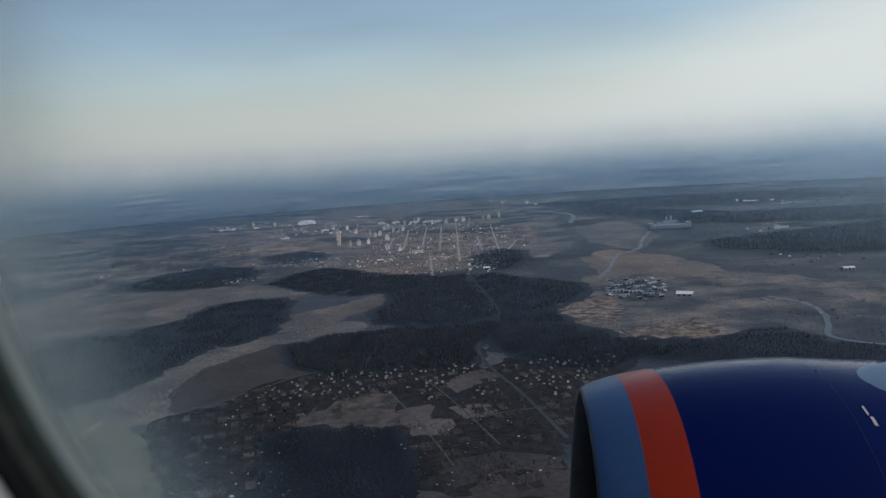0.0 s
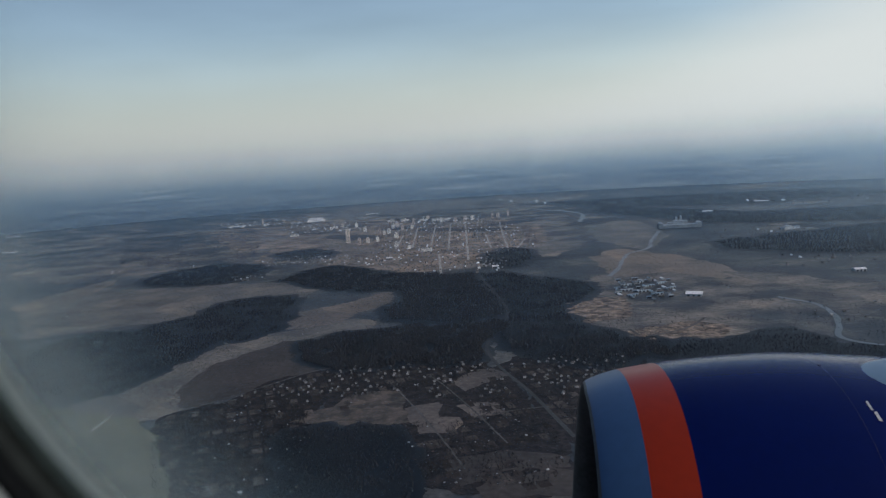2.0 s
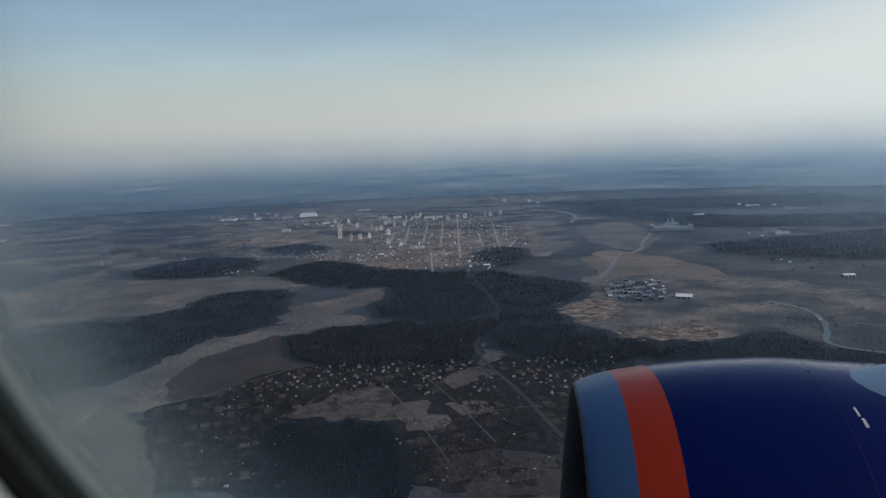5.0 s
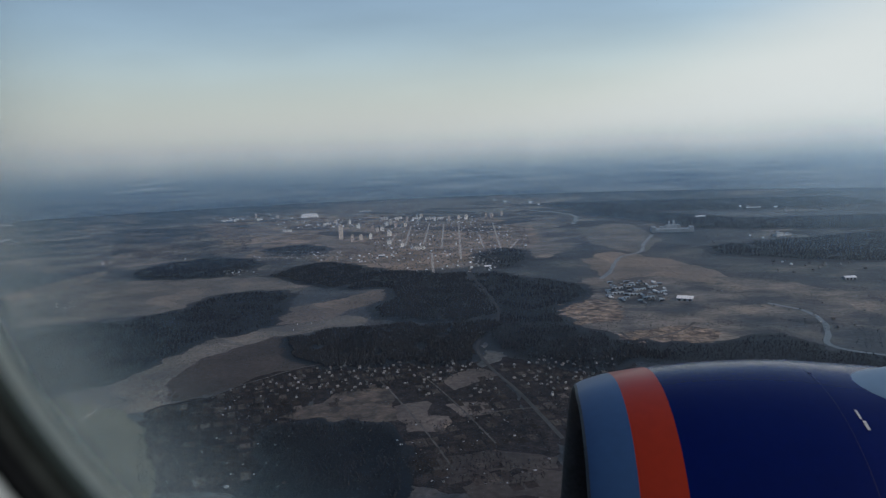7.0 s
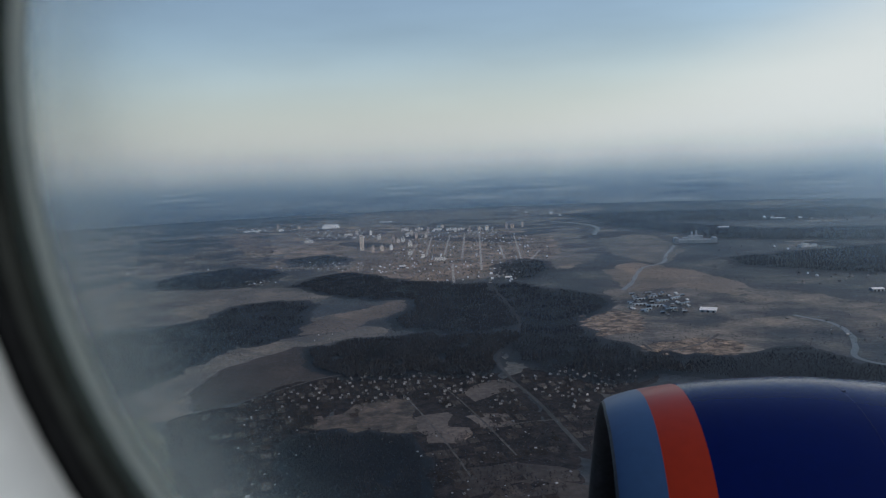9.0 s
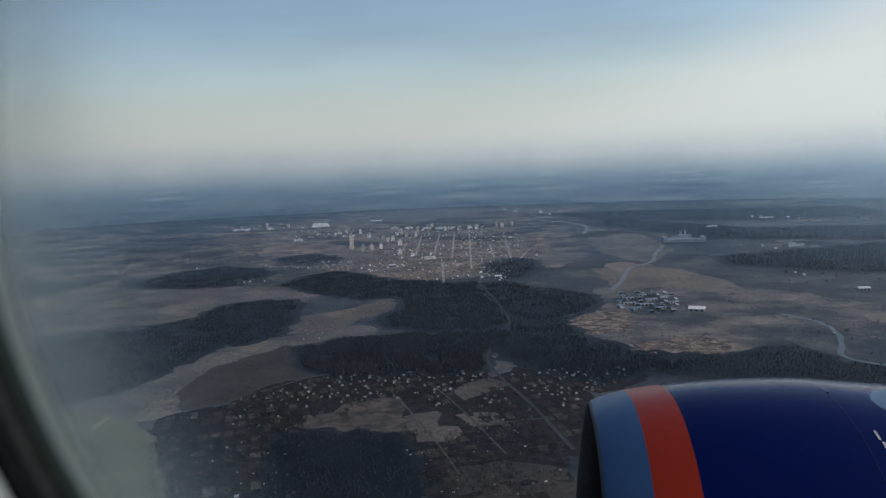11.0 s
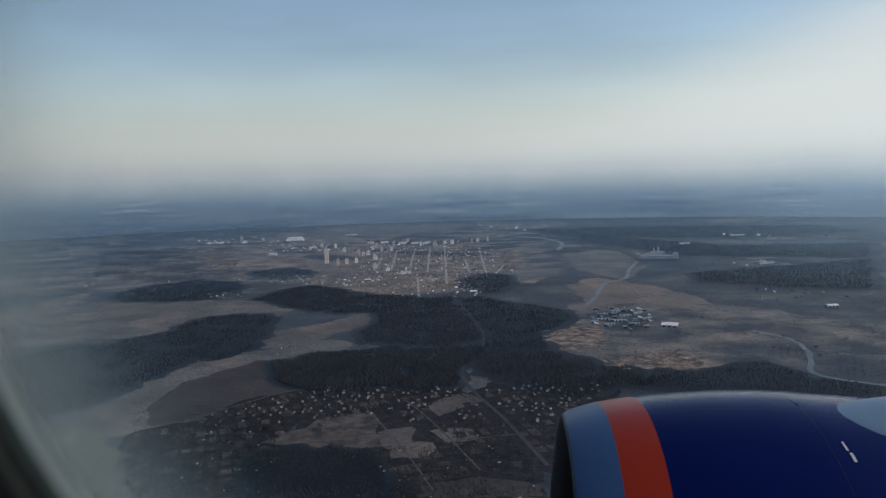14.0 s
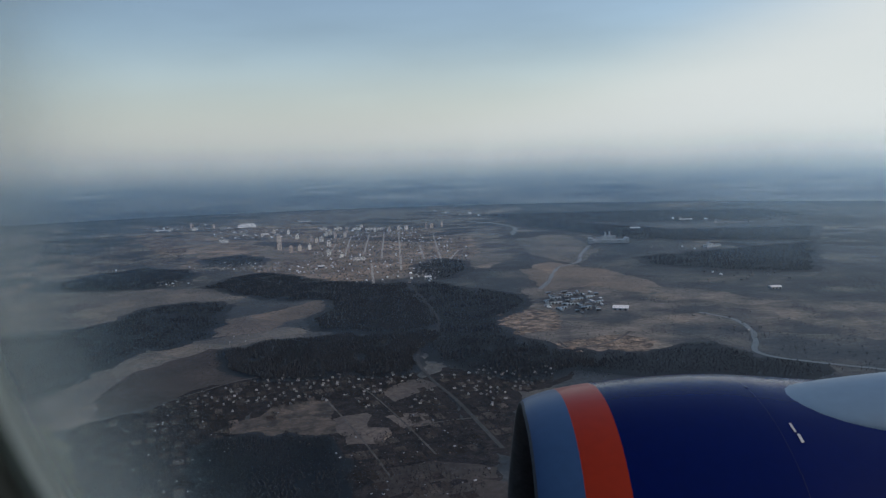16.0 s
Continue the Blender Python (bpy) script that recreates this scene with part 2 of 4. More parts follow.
def pane_material(name, base, extra, tint, front):
    """Clear acrylic with a film of dust and condensation, thicker in smears towards the rim."""
    m = bpy.data.materials.new(name)
    m.use_nodes = True
    nt = m.node_tree
    out = nt.nodes["Material Output"]
    nt.nodes.remove(nt.nodes["Principled BSDF"])
    clear, film, mix = nt.nodes.new("ShaderNodeBsdfTransparent"), nt.nodes.new("ShaderNodeBsdfTranslucent"), nt.nodes.new("ShaderNodeMixShader")
    film.inputs["Color"].default_value = (*tint, 1)
    geo, n = nt.nodes.new("ShaderNodeNewGeometry"), nt.nodes.new("ShaderNodeTexNoise")
    n.inputs["Scale"].default_value, n.inputs["Detail"].default_value = 9, 2
    mp = nt.nodes.new("ShaderNodeMapping")
    mp.inputs["Rotation"].default_value, mp.inputs["Scale"].default_value = (0, 0.6, 0), (1.5, 1, 0.7)
    nt.links.new(geo.outputs["Position"], mp.inputs["Vector"])
    nt.links.new(mp.outputs["Vector"], n.inputs["Vector"])
    rim, length = nt.nodes.new("ShaderNodeMapping"), nt.nodes.new("ShaderNodeVectorMath")
    rim.vector_type = "TEXTURE"
    rim.inputs["Location"].default_value, rim.inputs["Scale"].default_value = (WX, WY, EYE + WZ), (WA, 1, WB)
    length.operation = "LENGTH"
    nt.links.new(geo.outputs["Position"], rim.inputs["Vector"])
    nt.links.new(rim.outputs["Vector"], length.inputs[0])
    near = nt.nodes.new("ShaderNodeMapRange")
    near.interpolation_type = "SMOOTHSTEP"
    near.inputs["From Min"].default_value, near.inputs["From Max"].default_value = front[0], front[1]
    near.inputs["To Min"].default_value, near.inputs["To Max"].default_value = 0.0, 1.0
    nt.links.new(length.outputs["Value"], near.inputs["Value"])
    mr = nt.nodes.new("ShaderNodeMapRange")
    mr.inputs["From Min"].default_value, mr.inputs["From Max"].default_value = 0.3, 0.75
    mr.inputs["To Min"].default_value, mr.inputs["To Max"].default_value = extra * 0.72, extra
    nt.links.new(n.outputs["Fac"], mr.inputs["Value"])
    mul, add = nt.nodes.new("ShaderNodeMath"), nt.nodes.new("ShaderNodeMath")
    mul.operation, add.operation = "MULTIPLY", "ADD"
    nt.links.new(mr.outputs["Result"], mul.inputs[0])
    nt.links.new(near.outputs["Result"], mul.inputs[1])
    nt.links.new(mul.outputs[0], add.inputs[0])
    add.inputs[1].default_value = base
    nt.links.new(add.outputs[0], mix.inputs["Fac"])
    nt.links.new(clear.outputs[0], mix.inputs[1])
    nt.links.new(film.outputs[0], mix.inputs[2])
    nt.links.new(mix.outputs[0], out.inputs["Surface"])
    return m


M_pane = pane_material("dusty_acrylic", 0.0, 0.235, (0.95, 0.92, 0.78), (0.88, 1.0))
M_middle_pane = pane_material("faintly_misted_acrylic", 0.0, 0.21, (0.95, 0.90, 0.76), (0.86, 1.0))
M_outer_pane = pane_material("weathered_outer_acrylic", 0.0, 0.22, (0.66, 0.82, 0.80), (0.79, 0.99))
# pale translucent rims imitate the bright refraction lines of the pane's bevel
M_halo = pane_material("refraction_halo", 0.12, 0.12, (0.95, 0.94, 0.84), (0.0, 0.5))
M_edge = pane_material("refraction_edge", 0.90, 0.1, (1.0, 0.98, 0.88), (0.0, 0.5))
M_bevel = pane_material("bevelled_pane_rim", 0.82, 0.12, (0.16, 0.18, 0.155), (0.0, 0.5))


def distance_material():
    """Far country melting into pale haze, both painted into a plain glowing backdrop that thins out upwards."""
    m = bpy.data.materials.new("far_distance")
    m.use_nodes = True
    nt = m.node_tree
    out = nt.nodes["Material Output"]
    nt.nodes.remove(nt.nodes["Principled BSDF"])
    geo, sep = nt.nodes.new("ShaderNodeNewGeometry"), nt.nodes.new("ShaderNodeSeparateXYZ")
    nt.links.new(geo.outputs["Position"], sep.inputs[0])
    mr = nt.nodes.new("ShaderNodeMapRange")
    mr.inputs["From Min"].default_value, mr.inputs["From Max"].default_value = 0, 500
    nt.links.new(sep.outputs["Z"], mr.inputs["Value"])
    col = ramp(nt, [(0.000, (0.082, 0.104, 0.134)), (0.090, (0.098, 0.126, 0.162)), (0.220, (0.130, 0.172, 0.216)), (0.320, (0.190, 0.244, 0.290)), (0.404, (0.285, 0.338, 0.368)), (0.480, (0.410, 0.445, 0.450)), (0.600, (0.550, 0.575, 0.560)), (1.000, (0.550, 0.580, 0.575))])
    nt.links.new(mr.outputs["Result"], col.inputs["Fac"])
    drop, floor_, spread, plan, n = nt.nodes.new("ShaderNodeMath"), nt.nodes.new("ShaderNodeMath"), nt.nodes.new("ShaderNodeMath"), nt.nodes.new("ShaderNodeVectorMath"), nt.nodes.new("ShaderNodeTexNoise")
    drop.operation, floor_.operation, spread.operation, plan.operation = "SUBTRACT", "MAXIMUM", "DIVIDE", "SCALE"
    drop.inputs[0].default_value, floor_.inputs[1].default_value, spread.inputs[0].default_value = EYE, 14.0, EYE
    n.inputs["Scale"].default_value, n.inputs["Detail"].default_value, n.inputs["Roughness"].default_value = 1.0 / 900, 10, 0.68
    flat = nt.nodes.new("ShaderNodeCombineXYZ")
    for p, q in ((sep.outputs["X"], flat.inputs["X"]), (sep.outputs["Y"], flat.inputs["Y"]), (sep.outputs["Z"], drop.inputs[1]), (drop.outputs[0], floor_.inputs[0]), (floor_.outputs[0], spread.inputs[1]), (flat.outputs["Vector"], plan.inputs[0]), (spread.outputs[0], plan.inputs["Scale"]), (plan.outputs["Vector"], n.inputs["Vector"])):
        nt.links.new(p, q)
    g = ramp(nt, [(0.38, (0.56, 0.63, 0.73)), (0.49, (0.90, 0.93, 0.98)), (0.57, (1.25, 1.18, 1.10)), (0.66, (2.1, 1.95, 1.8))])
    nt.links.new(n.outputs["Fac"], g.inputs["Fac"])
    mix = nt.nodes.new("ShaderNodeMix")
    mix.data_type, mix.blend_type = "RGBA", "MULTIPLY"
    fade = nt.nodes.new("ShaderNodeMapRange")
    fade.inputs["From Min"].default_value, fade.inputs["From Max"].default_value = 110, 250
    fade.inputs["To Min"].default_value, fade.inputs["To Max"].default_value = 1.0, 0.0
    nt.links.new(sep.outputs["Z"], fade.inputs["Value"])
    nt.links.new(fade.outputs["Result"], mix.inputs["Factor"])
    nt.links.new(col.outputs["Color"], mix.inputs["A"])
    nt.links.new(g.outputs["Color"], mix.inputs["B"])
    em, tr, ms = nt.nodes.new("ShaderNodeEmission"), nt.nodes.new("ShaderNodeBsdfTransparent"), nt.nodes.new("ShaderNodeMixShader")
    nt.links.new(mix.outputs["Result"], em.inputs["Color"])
    # haze glow painted brighter on the sun's side
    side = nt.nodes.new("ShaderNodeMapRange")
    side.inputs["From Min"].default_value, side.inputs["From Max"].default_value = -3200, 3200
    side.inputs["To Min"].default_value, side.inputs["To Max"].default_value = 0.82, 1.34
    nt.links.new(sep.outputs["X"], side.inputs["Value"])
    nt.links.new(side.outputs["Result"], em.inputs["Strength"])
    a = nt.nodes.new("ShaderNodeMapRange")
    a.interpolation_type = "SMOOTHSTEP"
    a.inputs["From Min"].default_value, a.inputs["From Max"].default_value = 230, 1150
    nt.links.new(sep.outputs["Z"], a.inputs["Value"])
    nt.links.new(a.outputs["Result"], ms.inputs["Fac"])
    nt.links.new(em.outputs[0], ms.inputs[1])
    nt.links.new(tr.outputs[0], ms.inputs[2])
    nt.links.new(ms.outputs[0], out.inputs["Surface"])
    return m


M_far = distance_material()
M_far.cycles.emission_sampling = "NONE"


# ---- building helpers ----
def mesh(name, verts, faces, mat, smooth=False):
    me = bpy.data.meshes.new(name)
    me.from_pydata([tuple(v) for v in verts], [], [tuple(f) for f in faces])
    me.materials.append(mat)
    if smooth:
        me.polygons.foreach_set("use_smooth", [True] * len(me.polygons))
    me.update()
    return me


def part(name, data, parent, label=""):
    ob = new(name, data)
    ob.parent = parent
    return tagged(ob, label) if label else ob


def box(verts, faces, x, y, z, w, d, h):
    """Adds a box that stands at z, w wide, d deep, h high, centred on x, y."""
    i = len(verts)
    verts += [(x + sx * w / 2, y + sy * d / 2, z + sz * h) for sz in (0, 1) for sx, sy in ((-1, -1), (1, -1), (1, 1), (-1, 1))]
    faces += [(i, i + 3, i + 2, i + 1), (i + 4, i + 5, i + 6, i + 7)] + [(i + k, i + (k + 1) % 4, i + 4 + (k + 1) % 4, i + 4 + k) for k in range(4)]


def outline(pts, step=14.0, wobble=0.0, seed=0):
    """A closed outline through the plan's corners, with an uneven edge."""
    out = []
    for (x0, y0), (x1, y1) in zip(pts, pts[1:] + pts[:1]):
        n = max(1, int(math.hypot(x1 - x0, y1 - y0) / step))
        for k in range(n):
            x, y = x0 + (x1 - x0) * k / n, y0 + (y1 - y0) * k / n
            v = noise.noise_vector((x / 55 + seed, y / 55, seed * 1.7)) + 0.5 * noise.noise_vector((x / 17, y / 17 + seed, 3.1))
            out.append((x + v.x * wobble, y + v.y * wobble * 1.6))
    return out


def cover_mesh(name, pts, mat, z, skirt):
    """A flat sheet over the plan's outline, with a skirt round it on which the cover thins out into the ground."""
    bm = bmesh.new()
    layer = bm.verts.layers.float.new("cover")
    vs = [bm.verts.new((x, y, z)) for x, y in pts]
    es = [bm.edges.new((a, b)) for a, b in zip(vs, vs[1:] + vs[:1])]
    bmesh.ops.triangle_fill(bm, use_beauty=True, edges=es)
    for f in bm.faces:
        if f.normal.z < 0:
            f.normal_flip()
    turn = sum(x0 * y1 - x1 * y0 for (x0, y0), (x1, y1) in zip(pts, pts[1:] + pts[:1]))
    rim = []
    for k, v in enumerate(vs):
        v[layer] = 0.62
        t = vs[(k + 2) % len(vs)].co - vs[k - 2].co
        n = Vector((t.y, -t.x, 0)).normalized() * (skirt if turn > 0 else -skirt)
        w = bm.verts.new((v.co.x + n.x, v.co.y + n.y, z - 0.004))
        w[layer] = -0.35
        rim.append(w)
    for k in range(len(vs)):
        j = (k + 1) % len(vs)
        f = bm.faces.new((vs[k], vs[j], rim[j], rim[k]))
        f.normal_update()
        if f.normal.z < 0:
            f.normal_flip()
    me = bpy.data.meshes.new(name)
    bm.to_mesh(me)
    bm.free()
    me.materials.append(mat)
    return me


def patch(name, pts, mat, z, label, wobble=14.0, kind="structure", category="field"):
    pts = outline(pts, wobble=wobble, seed=len(bpy.data.meshes) * 0.37)
    far = max(math.hypot(x, y) for x, y in pts)
    return tagged(new(name, cover_mesh(name, pts, mat, z, 8 + far * 0.012)), label, category, kind=kind)


def curve_points(pts, step=12.0):
    """A smooth line through points of the plan."""
    p = [Vector((*a, 0)) for a in pts]
    p = [2 * p[0] - p[1]] + p + [2 * p[-1] - p[-2]]
    out = []
    for a, b, c, d in zip(p, p[1:], p[2:], p[3:]):
        n = max(2, int((c - b).length / step))
        for k in range(n):
            t = k / n
            out.append(0.5 * (2 * b + (c - a) * t + (2 * a - 5 * b + 4 * c - d) * t * t + (3 * b - a - 3 * c + d) * t ** 3))
    return out + [p[-2]]


def strip(name, pts, width, mat, z, label, category, uneven=0.0):
    c = curve_points(pts)
    verts, faces = [], []
    for k, q in enumerate(c):
        d = (c[min(k + 1, len(c) - 1)] - c[max(k - 1, 0)]).normalized()
        s = Vector((-d.y, d.x, 0))
        w0 = width * (1 + uneven * noise.noise((q.x / 40, q.y / 40, 1.0)))
        w1 = width * (1 + uneven * noise.noise((q.x / 40, q.y / 40, 9.0)))
        a, b = q + s * w0 / 2, q - s * w1 / 2
        verts += [(a.x, a.y, z), (b.x, b.y, z)]
        if k:
            i = 2 * k
            faces.append((i - 2, i - 1, i + 1, i))
    return tagged(new(name, mesh(name, verts, faces, mat)), label, category, kind="structure")


def inside(pts, poly):
    x, y = pts[:, 0], pts[:, 1]
    ok = np.zeros(len(pts), bool)
    for (x0, y0), (x1, y1) in zip(poly, poly[1:] + poly[:1]):
        hit = ((y0 > y) != (y1 > y)) & (x < (x1 - x0) * (y - y0) / ((y1 - y0) or 1e-9) + x0)
        ok ^= hit
    return ok


rng = np.random.default_rng(7)


def scatter(poly, spacing, keep=1.0):
    """Points spread over a plot of the plan, a jittered grid apart."""
    a = np.array(poly)
    lo, hi = a.min(0), a.max(0)
    gx, gy = np.meshgrid(np.arange(lo[0], hi[0], spacing), np.arange(lo[1], hi[1], spacing))
    p = np.stack([gx.ravel(), gy.ravel()], 1) + rng.uniform(-0.42, 0.42, (gx.size, 2)) * spacing
    p = p[inside(p, list(poly))]
    return p[rng.random(len(p)) < keep]


def conifers(pts, low, high):
    """Tapered trunks with three ragged tiers of boughs."""
    V, F = [], []
    for x, y in pts:
        h = rng.uniform(low, high)
        r = h * rng.uniform(0.28, 0.42)
        i = len(V)
        V += [(x + 0.2 * cos(a), y + 0.2 * sin(a), 0) for a in (0, 2.1, 4.2)] + [(x, y, h * 0.9)]
        F += [(i, i + 1, i + 3), (i + 1, i + 2, i + 3), (i + 2, i, i + 3)]
        for k, (z0, z1, s) in enumerate(((0.14, 0.62, 1.0), (0.40, 0.84, 0.72), (0.64, 1.0, 0.46))):
            i = len(V)
            j = rng.uniform(0.7, 1.25, 6)
            a0 = rng.uniform(0, 6.28)
            V += [(x + r * s * j[q] * cos(a0 + q * 1.047), y + r * s * j[q] * sin(a0 + q * 1.047), h * (z0 + 0.05 * (j[q] - 1))) for q in range(6)] + [(x, y, h * z1)]
            F += [(i + q, i + (q + 1) % 6, i + 6) for q in range(6)]
    return V, F


def bare_trees(pts, low, high, twigs=13):
    """Tapered trunks with limbs, and crowns of many small twig clumps with gaps between them."""
    V, F = [], []
    for x, y in pts:
        h = rng.uniform(low, high)
        r = h * rng.uniform(0.30, 0.44)
        i = len(V)
        V += [(x + 0.22 * cos(a), y + 0.22 * sin(a), 0) for a in (0, 2.1, 4.2)] + [(x, y, h * 0.8)]
        F += [(i, i + 1, i + 3), (i + 1, i + 2, i + 3), (i + 2, i, i + 3)]
        d = rng.normal(size=(twigs, 3))
        d /= np.linalg.norm(d, axis=1)[:, None]
        c = d * rng.uniform(0.35, 1.0, (twigs, 1)) * (r, r, h * 0.34) + (x, y, h * 0.62)
        for q in range(twigs):
            u, w = rng.normal(size=3), rng.normal(size=3)
            u *= h * 0.13 / np.linalg.norm(u)
            w *= h * 0.10 / np.linalg.norm(w)
            i = len(V)
            V += [tuple(c[q] + u), tuple(c[q] - 0.6 * u + w), tuple(c[q] - 0.7 * u - w)]
            F.append((i, i + 1, i + 2))
            if q < 3:
                V += [(x, y, h * 0.3), (x + 0.15, y, h * 0.34)]
                F.append((i + 3, i + 4, i))
    return V, F


floors = itertools.count()


def wood(name, poly, spacing, low, high, label, fir=0.5, floor=True, keep=1.0):
    """A wood as one growth: firs and bare broadleaves over dark ground."""
    poly = outline(poly, wobble=20, seed=len(bpy.data.meshes) * 0.29)
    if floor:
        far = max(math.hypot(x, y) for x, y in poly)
        tagged(new("forest_floor", cover_mesh("forest_floor", poly, M_floor, 0.64 + 0.005 * next(floors), 10 + far * 0.014)), "near-black blue ground sheet under a bare spring wood", "ground", kind="structure")
    p = scatter(poly, spacing, keep)
    gaps = np.array([noise.noise((x / 34, y / 34, 1.0)) + 0.5 * noise.noise((x / 11, y / 11, 4.0)) for x, y in p]) if len(p) else np.zeros(0)
    p = p[gaps > -0.42]
    verge = np.array([tuple(q)[:2] for road in (HIGHWAY, TOWN_ROAD) for q in curve_points(road, 8)])
    p = p[np.array([np.hypot(*(verge - q).T).min() > 4.5 for q in p], bool)] if len(p) else p
    clump = np.array([noise.noise((x / 60, y / 60, 5.0)) for x, y in p]) if len(p) else np.zeros(0)
    pick = clump * 0.9 + rng.uniform(-0.25, 0.25, len(p)) < fir - 0.5
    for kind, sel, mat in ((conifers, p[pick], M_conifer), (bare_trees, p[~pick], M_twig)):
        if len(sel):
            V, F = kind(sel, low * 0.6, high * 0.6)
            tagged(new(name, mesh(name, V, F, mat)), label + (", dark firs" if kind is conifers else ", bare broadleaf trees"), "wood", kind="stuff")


# ---- the ground, to the haze ----
REACH = 4850.0
bm = bmesh.new()
bmesh.ops.create_circle(bm, cap_ends=True, cap_tris=True, segments=96, radius=REACH)
me = bpy.data.meshes.new("ground")
bm.to_mesh(me)
bm.free()
me.materials.append(M_ground)
tagged(new("ground", me), "dull brown early-spring plain of dry grass and bare soil", "ground", kind="structure")
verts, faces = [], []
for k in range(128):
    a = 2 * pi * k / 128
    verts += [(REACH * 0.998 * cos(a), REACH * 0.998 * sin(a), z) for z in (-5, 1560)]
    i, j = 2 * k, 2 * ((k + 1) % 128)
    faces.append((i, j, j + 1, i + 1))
far = tagged(new("backdrop", mesh("backdrop", verts, faces, M_far)), "glowing backdrop painted with blue haze, woods and fields at the horizon", "backdrop", kind="structure")


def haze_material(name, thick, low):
    """Film for standing curtains that imitate haze: mostly clear, scattering a little of the daylight that falls on it,
    and thinning out up and down.
    """
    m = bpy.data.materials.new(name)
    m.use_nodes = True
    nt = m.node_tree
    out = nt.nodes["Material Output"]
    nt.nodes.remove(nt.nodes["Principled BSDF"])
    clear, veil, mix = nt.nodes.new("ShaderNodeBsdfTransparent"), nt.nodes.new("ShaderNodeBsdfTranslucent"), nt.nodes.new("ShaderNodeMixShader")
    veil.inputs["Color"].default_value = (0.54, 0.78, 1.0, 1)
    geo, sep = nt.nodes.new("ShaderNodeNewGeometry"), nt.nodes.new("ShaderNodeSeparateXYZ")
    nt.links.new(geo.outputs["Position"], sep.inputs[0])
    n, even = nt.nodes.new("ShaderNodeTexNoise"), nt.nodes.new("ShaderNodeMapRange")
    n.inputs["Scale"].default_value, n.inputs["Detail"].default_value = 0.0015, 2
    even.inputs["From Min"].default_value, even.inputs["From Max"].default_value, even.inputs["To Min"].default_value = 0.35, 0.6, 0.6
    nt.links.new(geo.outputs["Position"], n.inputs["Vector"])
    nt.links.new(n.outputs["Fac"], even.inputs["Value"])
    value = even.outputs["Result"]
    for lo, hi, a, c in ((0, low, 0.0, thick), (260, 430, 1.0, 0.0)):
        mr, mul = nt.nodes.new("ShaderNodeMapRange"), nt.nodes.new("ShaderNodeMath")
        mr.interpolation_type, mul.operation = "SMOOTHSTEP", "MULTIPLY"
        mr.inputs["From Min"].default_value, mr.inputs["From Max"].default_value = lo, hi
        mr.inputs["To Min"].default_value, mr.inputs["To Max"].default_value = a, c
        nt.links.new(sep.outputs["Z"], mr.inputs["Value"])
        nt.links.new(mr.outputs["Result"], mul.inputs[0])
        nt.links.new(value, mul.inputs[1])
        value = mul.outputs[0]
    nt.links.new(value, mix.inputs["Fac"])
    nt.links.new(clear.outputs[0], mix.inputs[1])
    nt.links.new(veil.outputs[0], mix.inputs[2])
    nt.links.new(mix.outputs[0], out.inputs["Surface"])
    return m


# translucent rings added round the viewpoint to imitate haze in the air
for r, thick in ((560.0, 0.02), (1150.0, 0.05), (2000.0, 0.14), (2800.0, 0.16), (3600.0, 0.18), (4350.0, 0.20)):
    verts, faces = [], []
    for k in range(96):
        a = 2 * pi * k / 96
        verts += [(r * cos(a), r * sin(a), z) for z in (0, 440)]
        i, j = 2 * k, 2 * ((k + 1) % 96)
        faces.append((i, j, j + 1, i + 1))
    tagged(new("haze_curtain", mesh("haze_curtain", verts, faces, haze_material("haze_veil", thick, 70 if r < 2500 else 45 if r < 4000 else 22), True)), "thin bluish curtain imitating haze over the plain", "haze", kind="structure")

fields = itertools.count()


def field(name, pts, mat, label):
    """One cover of the plain, each a little above the one laid before it."""
    patch(name, pts, mat, 0.12 + 0.018 * next(fields), label)


field("field", [(-1210, 2391), (-1499, 3737), (-1225, 4279), (-573, 4460), (147, 3816), (370, 2759), (77, 2130), (-280, 1874), (-702, 1957)], M_country, "open brown country round the town")
field("field", [(-1649, 2144), (-2801, 3683), (-2078, 3826), (-1269, 3151), (-1078, 2239), (-1264, 2068)], M_country, "far dull brown country")
field("field", [(-1112, 3873), (-1086, 4573), (-98, 4699), (400, 4404), (84, 3616), (-536, 3701)], M_country, "far pale meadows beyond the town")
field("field", [(83, 1656), (248, 1769), (540, 1577), (883, 1461), (737, 1216), (455, 1329), (177, 1278), (77, 1376)], M_country, "dry meadows along the river")
field("field", [(461, 2821), (813, 2994), (1739, 2898), (1587, 2641), (878, 2567)], M_country, "far brown clearings between woods")
field("field", [(-621, 907), (-618, 941), (-576, 987), (-573, 1083), (-555, 1204), (-497, 1279), (-417, 1333), (-365, 1386), (-315, 1390), (-288, 1350), (-306, 1321), (-356, 1305), (-399, 1273), (-428, 1248), (-438, 1200), (-460, 1154), (-487, 1123), (-492, 1069), (-480, 982), (-471, 894), (-523, 876)], M_meadow, "long pale dry meadow curving along a wood")
field("field", [(-487, 1123), (-435, 1193), (-420, 1243), (-341, 1137), (-298, 1072), (-347, 1036), (-401, 972), (-451, 928), (-480, 982), (-492, 1069)], M_soil, "dark ploughed field beside a pale meadow")
field("field", [(-468, 1409), (-474, 1486), (-396, 1514), (-352, 1595), (-294, 1670), (-273, 1640), (-293, 1550), (-339, 1473), (-370, 1406), (-405, 1368), (-443, 1345)], M_brown, "light brown stubble field between dark woods")
